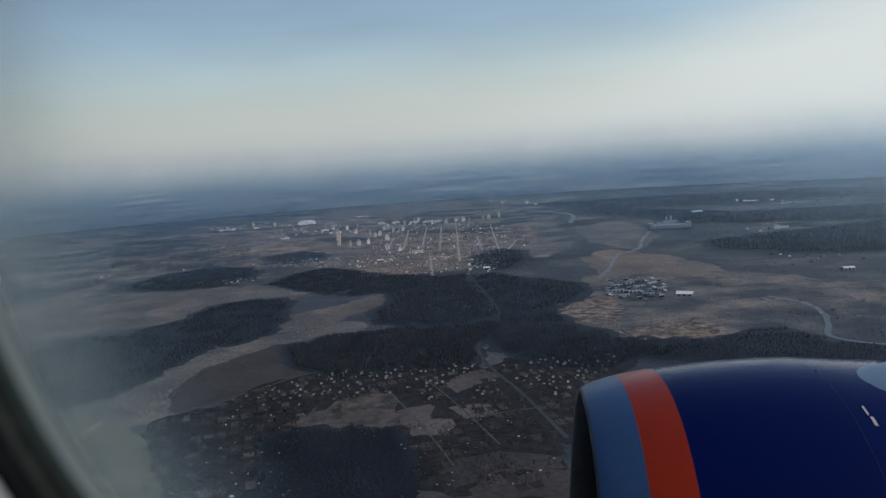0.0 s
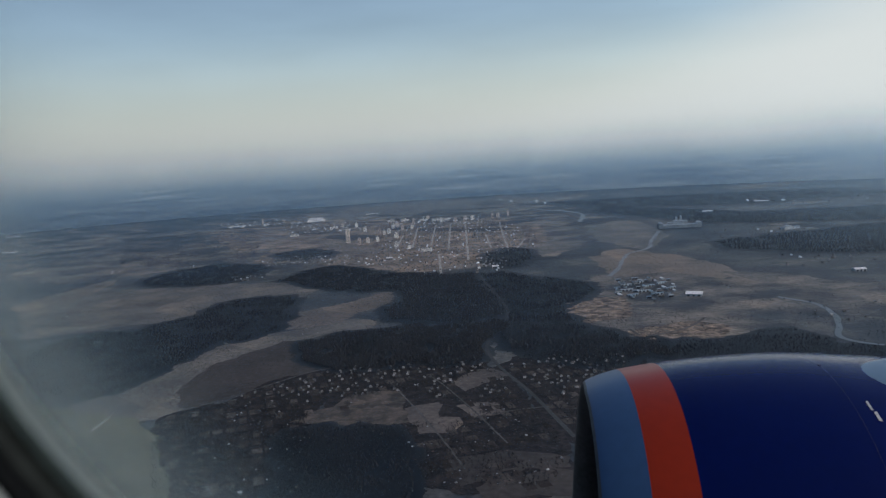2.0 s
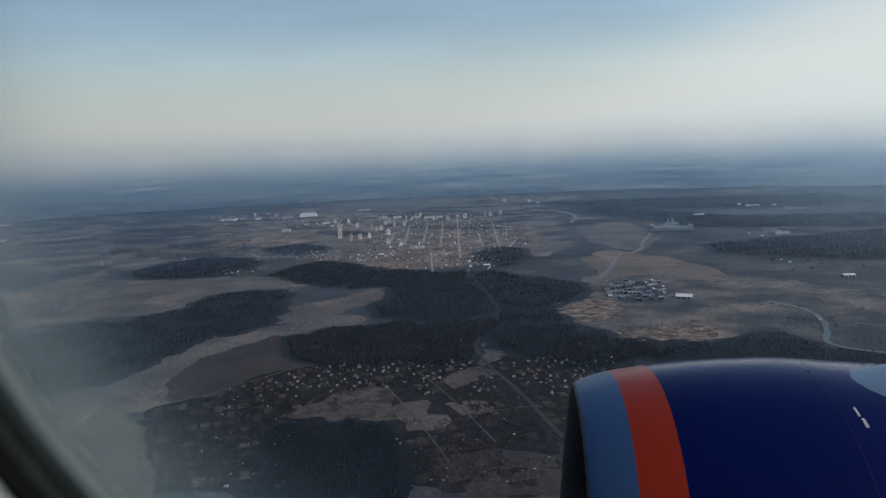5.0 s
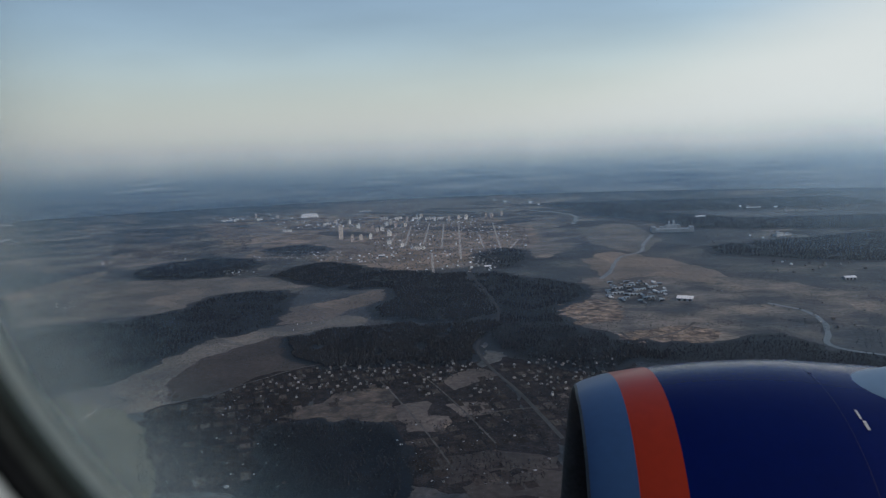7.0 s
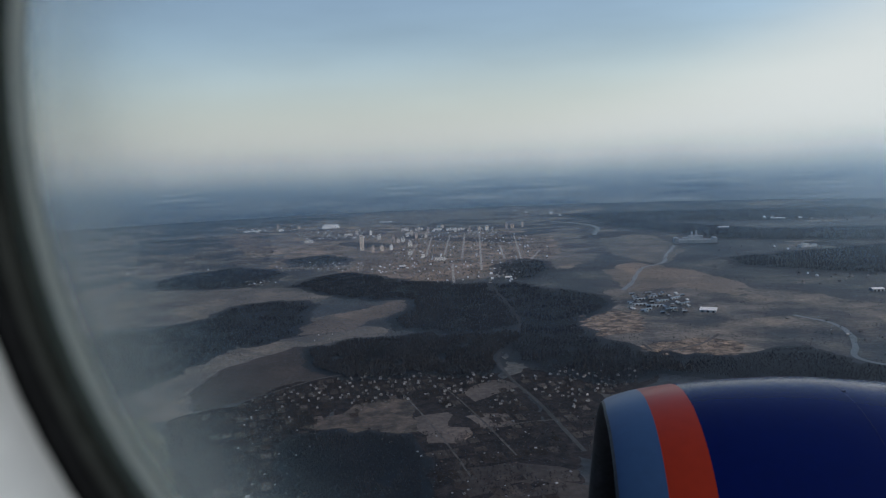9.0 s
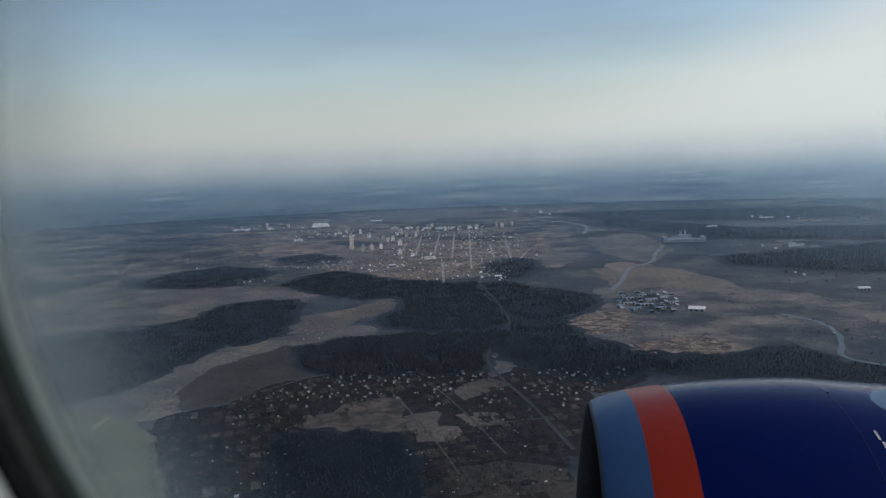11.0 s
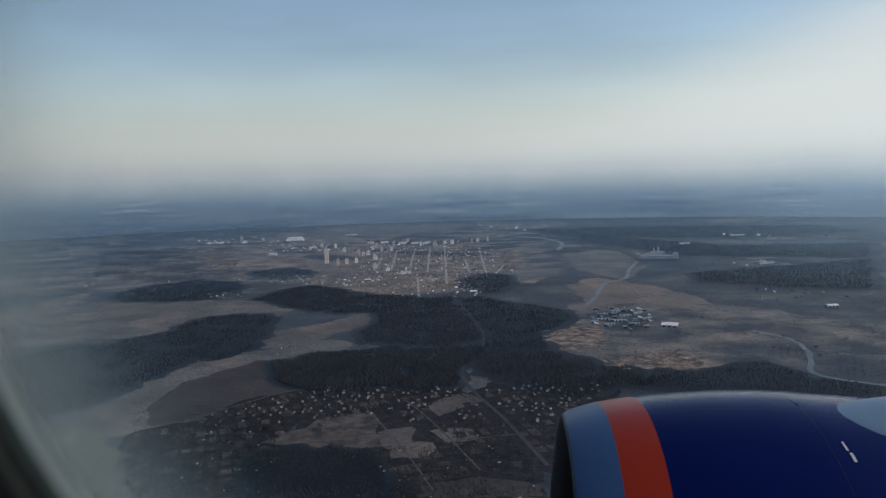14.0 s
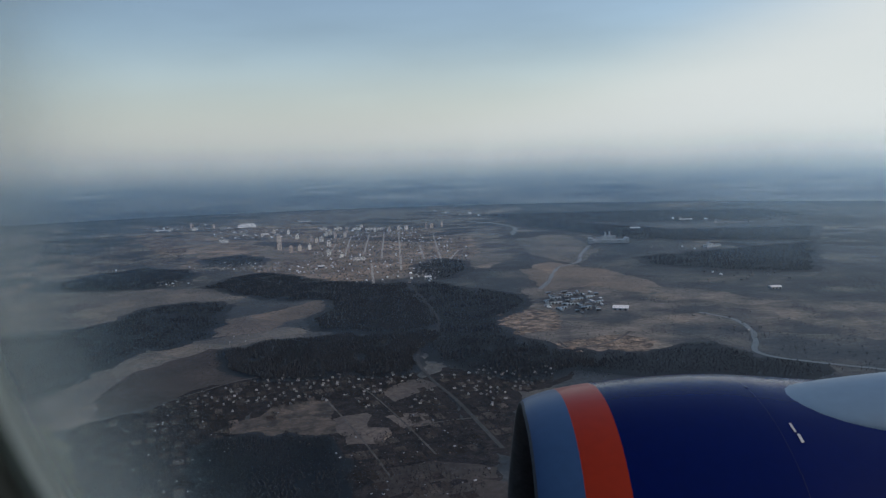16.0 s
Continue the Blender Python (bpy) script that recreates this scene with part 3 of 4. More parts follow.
field("field", [(-1161, 1615), (-1098, 1851), (-894, 1855), (-744, 1868), (-637, 1873), (-513, 1757), (-517, 1673), (-657, 1642), (-697, 1550), (-752, 1469), (-898, 1397), (-984, 1360)], M_meadow, "dull grey-brown pasture beside woods")
field("field", [(-1233, 1677), (-1228, 1804), (-1208, 1955), (-1182, 2013), (-1151, 1861), (-1161, 1749), (-1180, 1643)], M_tan, "narrow straw-coloured field strip")
field("field", [(-1229, 3432), (-1058, 3715), (-628, 3611), (-199, 3444), (52, 2972), (59, 2444), (-49, 2262), (-128, 2100), (-256, 1953), (-372, 1996), (-550, 2137), (-651, 2250), (-822, 2269), (-873, 2732)], M_town, "dry ground among the town's blocks, sunlight painted in")
field("field", [(-671, 2670), (-541, 2508), (-427, 2419), (-486, 2330), (-605, 2362)], M_tan, "pale open ground below the town's tower")
field("field", [(-1458, 3372), (-1271, 3552), (-1117, 3711), (-948, 3139), (-893, 2657), (-1007, 2613)], M_town, "open dry ground beside the town, sunlight painted in")
field("field", [(-950, 3883), (-829, 4591), (-597, 4743), (-84, 4413), (105, 4044), (-71, 3585), (-335, 3478)], M_meadow, "far pale meadows beyond the town")
field("field", [(215, 2037), (286, 2170), (401, 1991), (478, 1795), (475, 1682), (413, 1639), (323, 1734), (230, 1752)], M_tan, "sandy flood meadow beside the river")
field("field", [(246, 1727), (351, 1743), (426, 1643), (534, 1485), (564, 1355), (518, 1287), (451, 1361), (327, 1378), (220, 1346), (141, 1464)], M_country, "brown works yard and meadow by the river")
field("field", [(88, 1483), (205, 1380), (350, 1317), (430, 1246), (355, 1174), (302, 1136), (168, 1193), (75, 1295)], M_country, "scrubby brown waste ground round the quarries")
field("field", [(459, 1722), (574, 1663), (689, 1487), (620, 1338), (543, 1426), (466, 1578)], M_country, "dull brown river meadow")
field("field", [(265, 2993), (432, 2861), (456, 2434), (357, 2163), (271, 2379)], M_meadow, "dry valley meadow")
field("field", [(-277, 856), (-243, 891), (-223, 935), (-176, 950), (-161, 887), (-136, 866), (-148, 840), (-185, 820), (-231, 843)], M_clearing, "bare sandy clearing among the garden plots")
field("field", [(-149, 886), (-122, 908), (-108, 859), (-131, 845)], M_brown, "pale mown plot among the gardens")
field("field", [(-75, 889), (-49, 902), (-42, 876), (-64, 857)], M_brown, "pale mown plot among the gardens")
field("field", [(-93, 991), (-54, 1041), (-42, 1006), (-81, 966)], M_brown, "brown tilled plot beside the road")
field("field", [(-124, 829), (-94, 842), (-93, 810), (-116, 804)], M_brown, "brown tilled plot among the gardens")
field("field", [(-82, 712), (-37, 730), (33, 740), (35, 721), (-25, 705), (-71, 689)], M_soil, "dry grass plot beside the road")
field("field", [(-46, 676), (19, 695), (41, 690), (39, 664), (-34, 651)], M_soil, "dry grass plot beside the road")
field("quarry", [(89, 1420), (122, 1488), (188, 1484), (197, 1405), (167, 1326), (116, 1315)], M_sand, "open sand quarry with pale bare slopes")
field("quarry", [(172, 1214), (229, 1238), (287, 1270), (325, 1220), (285, 1167), (212, 1148)], M_sand, "open sand quarry with pale bare slopes")
field("field", [(-2835, 3849), (-2451, 4104), (-2240, 4223), (-2056, 3421), (-2296, 3173)], M_country, "far dull fields")
field("field", [(1193, 4354), (1399, 4521), (1557, 4519), (1681, 4475), (1596, 4410), (1415, 4283), (1244, 4212)], M_tan, "far straw-coloured field between woods")
OLIVE = [(-693, 940), (-592, 899), (-533, 872), (-458, 813), (-364, 646), (-550, 647), (-669, 819)]
field("field", OLIVE, M_green, "dull olive field with fence posts at its edge")

# ---- water and roads ----
strip("river", [(624, 1026), (481, 1123), (498, 1205), (523, 1287), (524, 1374), (484, 1444)], 9, M_water, 0.75, "slow blue-grey river winding through meadows", "river", 0.5)
strip("river", [(205, 1740), (237, 1835), (263, 1953), (299, 2074), (364, 2157), (403, 2319), (471, 2547)], 11, M_water, 0.78, "pale bend of the river below the town", "river", 0.7)
strip("river", [(84, 3616), (210, 3463), (273, 3241), (239, 2951)], 18, M_water, 0.78, "far bright bend of the river", "river", 0.6)
HIGHWAY = [(49, 781), (29, 850), (1, 943), (-30, 1026), (-49, 1089), (-61, 1152), (-59, 1204)]
TOWN_ROAD = [(-32, 1350), (-31, 1426), (-50, 1548), (-83, 1716), (-112, 1870)]
strip("road", HIGHWAY, 5.5, M_road, 0.9, "straight grey highway between garden plots and woods", "road")
strip("road", TOWN_ROAD, 5.5, M_road, 0.9, "thin grey road through a wood to the town", "road")
strip("track", [(-43, 858), (-9, 872), (29, 880)], 2.5, M_track, 0.85, "pale dirt track crossing the highway", "track")
strip("track", [(-66, 706), (-97, 786), (-138, 881), (-189, 990)], 2.5, M_track, 0.84, "dirt track between garden plots", "track")
strip("track", [(-24, 769), (-63, 864), (-107, 962), (-136, 1018)], 2.5, M_track, 0.83, "dirt track between garden plots", "track")
strip("track", [(-453, 900), (-416, 942), (-370, 996), (-321, 1057), (-259, 1091)], 3.5, M_track, 0.84, "pale lane along the edge of the gardens", "track")
strip("track", [(176, 1239), (192, 1193), (240, 1213), (279, 1247), (315, 1303)], 6, M_track, 0.86, "pale haul road in the quarry", "track")
strip("track", [(28, 1494), (75, 1521), (145, 1533), (190, 1482)], 5, M_track, 0.86, "pale haul road above the quarry", "track")
STREETS = ([(-443, 2802), (-411, 2415)], [(-422, 3071), (-356, 2426)], [(-352, 3133), (-298, 2466)], [(-291, 3154), (-229, 2363)], [(-226, 3128), (-149, 2105)], [(-248, 2243), (-205, 1872)], [(-122, 2692), (-90, 2324)], [(-78, 3024), (-38, 2309)], [(19, 2516), (-8, 2301)], [(-570, 3267), (-428, 3358)], [(-401, 3346), (-220, 3345)])
for a, b in STREETS:
    strip("street", [a, ((a[0] + b[0]) / 2, (a[1] + b[1]) / 2), b], 7.0, M_street, 0.9, "straight pale street of the town", "street")

# ---- woods ----
wood("wood", [(-391, 1210), (-341, 1291), (-301, 1299), (-241, 1314), (-168, 1314), (-96, 1314), (-51, 1367), (-34, 1299), (-60, 1194), (-63, 1084), (-98, 1078), (-200, 1071), (-278, 1068), (-332, 1105)], 4.0, 7.2, 10.8, "dense spring wood on flat ground", 0.75)
wood("wood", [(-617, 2011), (-539, 2092), (-385, 1980), (-249, 1889), (-122, 1863), (-62, 1550), (-41, 1413), (-56, 1367), (-107, 1328), (-206, 1363), (-249, 1391), (-279, 1470), (-265, 1625), (-284, 1688), (-386, 1692), (-454, 1746), (-562, 1827), (-638, 1898)], 5.0, 7, 11, "dense spring wood on flat ground", 0.7)
wood("wood", [(-106, 1835), (-43, 1864), (39, 1767), (138, 1676), (150, 1546), (86, 1456), (70, 1295), (119, 1242), (159, 1194), (218, 1134), (234, 1090), (91, 1044), (12, 1108), (-27, 1156), (-53, 1260), (-30, 1387)], 5.2, 6, 10, "dense spring wood on flat ground", 0.4)
wood("wood", [(-1077, 2011), (-1036, 2162), (-946, 2252), (-796, 2194), (-737, 2076), (-748, 1964), (-805, 1905), (-911, 1891), (-1007, 1892)], 6.6, 7, 10.8, "dense spring wood on flat ground", 0.7)
wood("wood", [(-687, 1526), (-678, 1626), (-573, 1675), (-515, 1620), (-491, 1499), (-468, 1371), (-500, 1287), (-544, 1263), (-564, 1212), (-578, 1114), (-588, 1041), (-603, 989), (-643, 954), (-751, 1023), (-903, 1227), (-868, 1347), (-769, 1382), (-718, 1450)], 5.4, 5, 9, "dense spring wood on flat ground", 0.5)
wood("wood", [(-284, 834), (-197, 813), (-158, 817), (-133, 783), (-117, 726), (-110, 645), (-254, 646), (-278, 751)], 4.0, 4.2, 7.8, "dense spring wood on flat ground", 0.35)
wood("wood", [(-840, 2465), (-729, 2533), (-613, 2430), (-605, 2287), (-760, 2277)], 7.4, 6, 9.6, "dense spring wood on flat ground", 0.6)
wood("wood", [(-1739, 3159), (-1533, 3352), (-1241, 3387), (-998, 2771), (-862, 2327), (-1059, 2210), (-1373, 2403)], 7.6, 6.5, 9.5, "dense spring wood on flat ground", 0.15, floor=False, keep=0.6)
wood("wood", [(-103, 2205), (-41, 2310), (28, 2253), (35, 2060), (-27, 1939), (-89, 2029)], 7.4, 6, 9.6, "dense spring wood on flat ground", 0.6)
wood("wood", [(561, 2224), (800, 2321), (1199, 2481), (911, 1883), (689, 1997), (570, 2082)], 7.5, 6.5, 9.5, "dense spring wood on flat ground", 0.85)
wood("wood", [(412, 3588), (902, 2984), (1431, 2965), (1226, 2538), (678, 2685), (309, 3343)], 11, 8, 12, "dense spring wood on flat ground", 0.8)
wood("wood", [(164, 4010), (813, 4013), (1609, 3888), (1664, 3451), (1006, 3328), (325, 3508)], 13.5, 9, 13, "dense spring wood on flat ground", 0.7)
wood("wood", [(-2783, 3886), (-2392, 4138), (-1757, 4446), (-1503, 4537), (-2039, 4323), (-2604, 4009)], 13.5, 9, 13, "dense spring wood on flat ground", 0.6)
wood("wood", [(149, 1184), (305, 1146), (420, 1217), (463, 1112), (519, 1066), (488, 1000), (210, 1054)], 5.6, 4.8, 8.4, "dense spring wood on flat ground", 0.2)


def groves(poly, gap, low, high, level, size, fir):
    """Loose trees over the open country, in drifts."""
    p = scatter(poly, gap)
    drift = np.array([noise.noise((x / size, y / size, 2.0)) + 0.4 * noise.noise((x / size * 3, y / size * 3, 8.0)) for x, y in p])
    p = p[drift > level]
    pick = rng.random(len(p)) < fir
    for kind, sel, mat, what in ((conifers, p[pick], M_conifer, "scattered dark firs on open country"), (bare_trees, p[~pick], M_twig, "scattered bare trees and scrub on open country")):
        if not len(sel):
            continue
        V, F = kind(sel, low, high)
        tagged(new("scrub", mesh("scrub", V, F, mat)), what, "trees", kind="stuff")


groves([(-791, 998), (-1149, 1476), (-843, 1985), (91, 1800), (913, 1512), (564, 926), (167, 1046), (-34, 1120), (-328, 1081), (-451, 849)], 8, 1.6, 3.2, 0.1, 60, 0.0)
groves([(-1194, 1536), (-2676, 3516), (-1271, 3789), (389, 3067), (1384, 2301), (913, 1512), (91, 1800), (-667, 1950)], 14, 2.2, 4.2, 0.1, 100, 0.0)
groves([(-2629, 3454), (-2834, 3749), (-1803, 4341), (-485, 4408), (794, 3966), (2120, 3536), (1384, 2301), (389, 3067), (-1271, 3789)], 30, 4, 7, 0.0, 260, 0.2)

def drifts(name, poly, gap, keep, mat, z, size, label):
    """Many ragged patches of one kind of ground strewn over the open country."""
    V, F, cover = [], [], []
    for x, y in scatter(poly, gap, keep):
        r, turn, i = size * rng.uniform(0.5, 1.5), rng.normal(0, 0.5), len(V)
        V.append((x, y, z))
        cover.append(0.45)
        for ring_k, c in ((0.5, 0.25), (1.0, -0.45)):
            for k in range(12):
                a = 2 * pi * k / 12
                u, v = 1.7 * r * ring_k * cos(a), 0.8 * r * ring_k * sin(a)
                V.append((x + u * cos(turn) - v * sin(turn), y + u * sin(turn) + v * cos(turn), z - 0.01 * ring_k))
                cover.append(c)
        F += [(i, i + 1 + k, i + 1 + (k + 1) % 12) for k in range(12)]
        F += [(i + 1 + k, i + 13 + k, i + 13 + (k + 1) % 12, i + 1 + (k + 1) % 12) for k in range(12)]
        z += 0.0006
    me = mesh(name, V, F, mat)
    me.attributes.new("cover", "FLOAT", "POINT").data.foreach_set("value", cover)
    tagged(new(name, me), label, "ground", kind="stuff")


FAR_OPEN = [(-1973, 2577), (-2836, 3748), (-1488, 4458), (538, 4219), (2153, 3592), (1316, 2188), (144, 2750), (-1471, 2921)]
drifts("dry_grass", FAR_OPEN, 240, 0.5, M_country, 0.60, 110, "far pale drifts of dry grass between woods")
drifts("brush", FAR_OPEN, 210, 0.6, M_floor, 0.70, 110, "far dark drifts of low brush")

# ---- houses ----
def house(k, w, d, h, pitch):
    """A small gabled house with eaves, windows and a chimney."""
    thing = tagged(new("house", None), ("pale plastered cottage with a grey metal roof", "dark timber cottage with a bitumen roof", "brick cottage with a rusty red roof", "cream cottage with a white metal roof", "grey-sided cottage with a blue metal roof")[k], "house", "houses in the garden plots")
    V, F = [], []
    box(V, F, 0, 0, 0, w, d, h)
    n = len(V)
    V += [(-w / 2, 0, h + pitch), (w / 2, 0, h + pitch)]
    F += [(4, n, 7), (5, 6, n + 1)]
    part("wall", mesh("wall", V, F, M_wall[k]), thing)
    e, t = 0.5, 0.18
    V, F = [], []
    for s in (-1, 1):
        i = len(V)
        y0, z0 = s * (d / 2 + e), h - pitch * e / (d / 2)
        V += [(-w / 2 - e, y0, z0), (w / 2 + e, y0, z0), (w / 2 + e, 0, h + pitch), (-w / 2 - e, 0, h + pitch)]
        V += [(x, y, z + t) for x, y, z in V[i:i + 4]]
        F += [(i, i + 1, i + 2, i + 3), (i + 7, i + 6, i + 5, i + 4), (i, i + 4, i + 5, i + 1), (i + 1, i + 5, i + 6, i + 2), (i + 3, i + 7, i + 4, i)]
    part("roof", mesh("roof", V, F, M_roof[k]), thing)
    V, F = [], []
    box(V, F, w * 0.2, d * 0.15, h, 0.6, 0.6, pitch + 0.7)
    part("chimney", mesh("chimney", V, F, M_wall[2]), thing)
    for s in (-1, 1):
        for x in (-w * 0.25, w * 0.25):
            V, F = [], []
            box(V, F, x, s * d / 2, h * 0.35, 1.1, 0.08, 1.3)
            part("window", mesh("window", V, F, M_window), thing)
    return thing


GARDENS = [(-394, 948), (-359, 1013), (-256, 1076), (-67, 1086), (-27, 981), (34, 783), (35, 711), (16, 662), (-102, 675), (-139, 771), (-199, 814), (-265, 970), (-275, 843), (-340, 885)]
GARDENS_NEAR = [(-466, 879), (-391, 941), (-296, 915), (-256, 825), (-218, 661), (-400, 662)]
GARDENS_FAR = [(-28, 1046), (9, 1116), (83, 1080), (177, 1103), (132, 1017), (74, 975), (56, 767), (31, 855)]
protos = [house(0, 5.2, 4.2, 2.4, 1.6), house(1, 4.6, 3.8, 2.3, 1.5), house(2, 5.0, 4.4, 2.5, 1.7), house(3, 4.4, 3.8, 2.3, 1.4), house(4, 5.6, 4.2, 2.9, 1.6)]
spots = np.concatenate([scatter(GARDENS, 12.5, 0.5), scatter(GARDENS_NEAR, 11.5, 0.5), scatter(GARDENS_FAR, 12, 0.5)])
heading = 0.36
clear = [OLIVE, [(-168, 868), (-148, 902), (-120, 905), (-112, 866), (-150, 848)], [(-107, 886), (-79, 899), (-60, 870), (-86, 852)], [(-145, 813), (-101, 829), (-91, 794), (-134, 779)], [(-27, 769), (24, 775), (34, 731), (-9, 714)], [(-228, 851), (-226, 940), (-159, 953), (-57, 883), (-94, 828), (-168, 831)], [(-113, 950), (-65, 1040), (-40, 1007), (-82, 933)]]
road_line = curve_points(HIGHWAY, 8)
free = [p for p in spots if not any(inside(np.array([p]), list(c))[0] for c in clear) and min((Vector((p[0], p[1], 0)) - q).length for q in road_line) > 15]
free.sort(key=lambda p: p[1])
kinds = rng.choice(5, len(free), p=[0.22, 0.44, 0.12, 0.11, 0.11])
used = set()
rest, pale = ([], []), ([], [])


def plain_house(V, F, x, y, a, w, d, h, r):
    """One of the many small far houses: walls and a gabled roof."""
    c, s = cos(a), sin(a)
    loc = [(-w / 2, -d / 2, 0), (w / 2, -d / 2, 0), (w / 2, d / 2, 0), (-w / 2, d / 2, 0), (-w / 2, -d / 2, h), (w / 2, -d / 2, h), (w / 2, d / 2, h), (-w / 2, d / 2, h), (-w / 2, 0, h + r), (w / 2, 0, h + r)]
    i = len(V)
    V += [(x + c * u - s * v, y + s * u + c * v, z) for u, v, z in loc]
    F += [tuple(i + q for q in f) for f in ((0, 1, 5, 4), (1, 2, 6, 9, 5), (2, 3, 7, 6), (3, 0, 4, 8, 7))]
    i = len(V)
    V += [(x + c * u - s * v, y + s * u + c * v, z + 0.1) for u, v, z in (loc[4], loc[5], loc[9], loc[8], loc[6], loc[7])]
    F += [(i, i + 1, i + 2, i + 3), (i + 3, i + 2, i + 4, i + 5)]


for n, (p, k) in enumerate(zip(free, kinds)):
    a = heading + rng.choice([0, pi / 2]) + rng.normal(0, 0.1)
    if n < 300:
        m = pose(p[0], p[1], 0, 0, 0, math.degrees(a)) @ Matrix.Scale(rng.choice([0.34, 0.4, 0.48, 0.56, 0.7]), 4)
        if k in used:
            copy_thing(protos[k], m)
        else:
            protos[k].matrix_basis = m
            used.add(k)
    else:
        plain_house(*rest, p[0], p[1], a, rng.uniform(2.6, 4.6), rng.uniform(2.4, 3.8), rng.uniform(1.6, 2.4), rng.uniform(0.8, 1.5))
def suburb(poly, gap, keep, big):
    """Small far houses strewn over a plot, clear of the streets."""
    for x, y in scatter(poly, gap, keep):
        if any(abs((x - a[0]) * (b[1] - a[1]) - (y - a[1]) * (b[0] - a[0])) / math.hypot(b[0] - a[0], b[1] - a[1]) < 9 and min(a[1], b[1]) - 30 < y < max(a[1], b[1]) for a, b in STREETS):
            continue
        plain_house(*(pale if rng.random() < 0.13 else rest), x, y, heading + rng.choice([0, pi / 2]) + rng.normal(0, 0.15), big * rng.uniform(2.6, 6.0), big * rng.uniform(2.4, 4.0), big * rng.uniform(1.6, 2.6), big * rng.uniform(0.9, 1.6))


suburb([(-831, 2295), (-721, 2367), (-559, 2324), (-406, 2190), (-383, 2057), (-550, 2137), (-668, 2186), (-778, 2168)], 13, 0.75, 1)
suburb([(-612, 3359), (-192, 3307), (50, 2870), (55, 2309), (-49, 2214), (-123, 2017), (-202, 1871), (-372, 1996), (-473, 2265), (-480, 2611)], 20, 0.75, 1.1)
suburb([(-1213, 3637), (-1040, 3649), (-710, 3452), (-633, 3065), (-776, 3055), (-969, 3041)], 19, 0.8, 1.5)
suburb([(-642, 3532), (-449, 3530), (-170, 3376), (-162, 3195), (-607, 3332)], 24, 0.7, 1.8)
suburb([(-817, 1996), (-734, 2016), (-689, 1934), (-778, 1917)], 12, 0.8, 1)
suburb([(-1105, 2290), (-1059, 2303), (-1013, 2200), (-1058, 2188)], 14, 0.8, 1)
suburb([(-1329, 2272), (-1292, 2286), (-1236, 2184), (-1271, 2170)], 14, 0.8, 1)
suburb([(-1082, 1604), (-999, 1630), (-923, 1513), (-1009, 1502)], 18, 0.25, 1)
suburb([(-130, 2155), (-31, 2097), (-36, 1888), (-116, 1879)], 17, 0.6, 1.3)
suburb([(577, 2500), (916, 2458), (858, 2301), (546, 2293)], 30, 0.3, 1.3)
suburb([(664, 1964), (859, 1860), (798, 1726), (609, 1767)], 24, 0.3, 1.2)
suburb([(421, 1580), (653, 1409), (555, 1195), (457, 1325)], 22, 0.22, 1)
suburb([(1315, 3466), (1558, 3382), (1447, 3142), (1219, 3212)], 60, 0.5, 2.5)
suburb([(1051, 3558), (1275, 3423), (1166, 3130), (956, 3239)], 60, 0.4, 2.5)
suburb([(-152, 4456), (241, 4298), (218, 3903), (-138, 3991)], 60, 0.4, 2.5)
suburb([(-2839, 3846), (-2749, 3910), (-2596, 3687), (-2670, 3611)], 26, 0.6, 2)
suburb([(-1572, 3789), (-1280, 3844), (-1172, 3512), (-1476, 3555)], 24, 0.6, 2)
suburb([(-2258, 3007), (-2123, 3005), (-2031, 2872), (-2159, 2873)], 24, 0.6, 1.6)
tagged(new("suburb_houses", mesh("suburb_houses", *rest, M_mixed)), "crowd of small far houses with mixed roofs", "houses", kind="stuff")
tagged(new("white_houses", mesh("white_houses", *pale, M_bright)), "scattered small far houses with white walls and roofs", "houses", kind="stuff")

# ---- garden plots: beds and turf, with paths left between them ----
M_plot = material("garden_soil", (0.024, 0.023, 0.025), (0.085, 0.074, 0.070), 30, 0.85, fine=2, island=0.6, spec=0.12, sheen=0.14)
M_garden = material("trodden_garden_ground", (0.014, 0.016, 0.021), (0.040, 0.038, 0.041), 16, 0.85, fine=2.5, grain=1.0, spec=0.12, mosaic=9, ragged=1.0)
for layer, poly in enumerate((GARDENS, GARDENS_NEAR, GARDENS_FAR)):
    patch("garden_ground", poly, M_garden, 0.450 + 0.003 * layer, "dark trodden ground between small garden plots", category="gardens")
    a = np.array(poly)
    mid, reach = a.mean(0), np.linalg.norm(a - a.mean(0), axis=1).max()
    V, F, c, s = [], [], cos(heading), sin(heading)
    for u in np.arange(-reach, reach, 15.0):
        for v in np.arange(-reach, reach, 27.0):
            w, d = rng.uniform(8, 14), rng.uniform(13, 25)
            x, y = mid[0] + c * u - s * v, mid[1] + s * u + c * v
            if rng.random() < 0.55 and inside(np.array([[x, y]]), list(poly))[0] and not any(inside(np.array([[x, y]]), list(q))[0] for q in clear):
                i = len(V)
                V += [(x + c * p - s * q, y + s * p + c * q, 0.62) for p, q in ((-w / 2, -d / 2), (w / 2, -d / 2), (w / 2, d / 2), (-w / 2, d / 2))]
                F.append((i, i + 1, i + 2, i + 3))
    tagged(new("garden_plots", mesh("garden_plots", V, F, M_plot)), "patchwork of bare garden beds and turf", "gardens", kind="stuff")

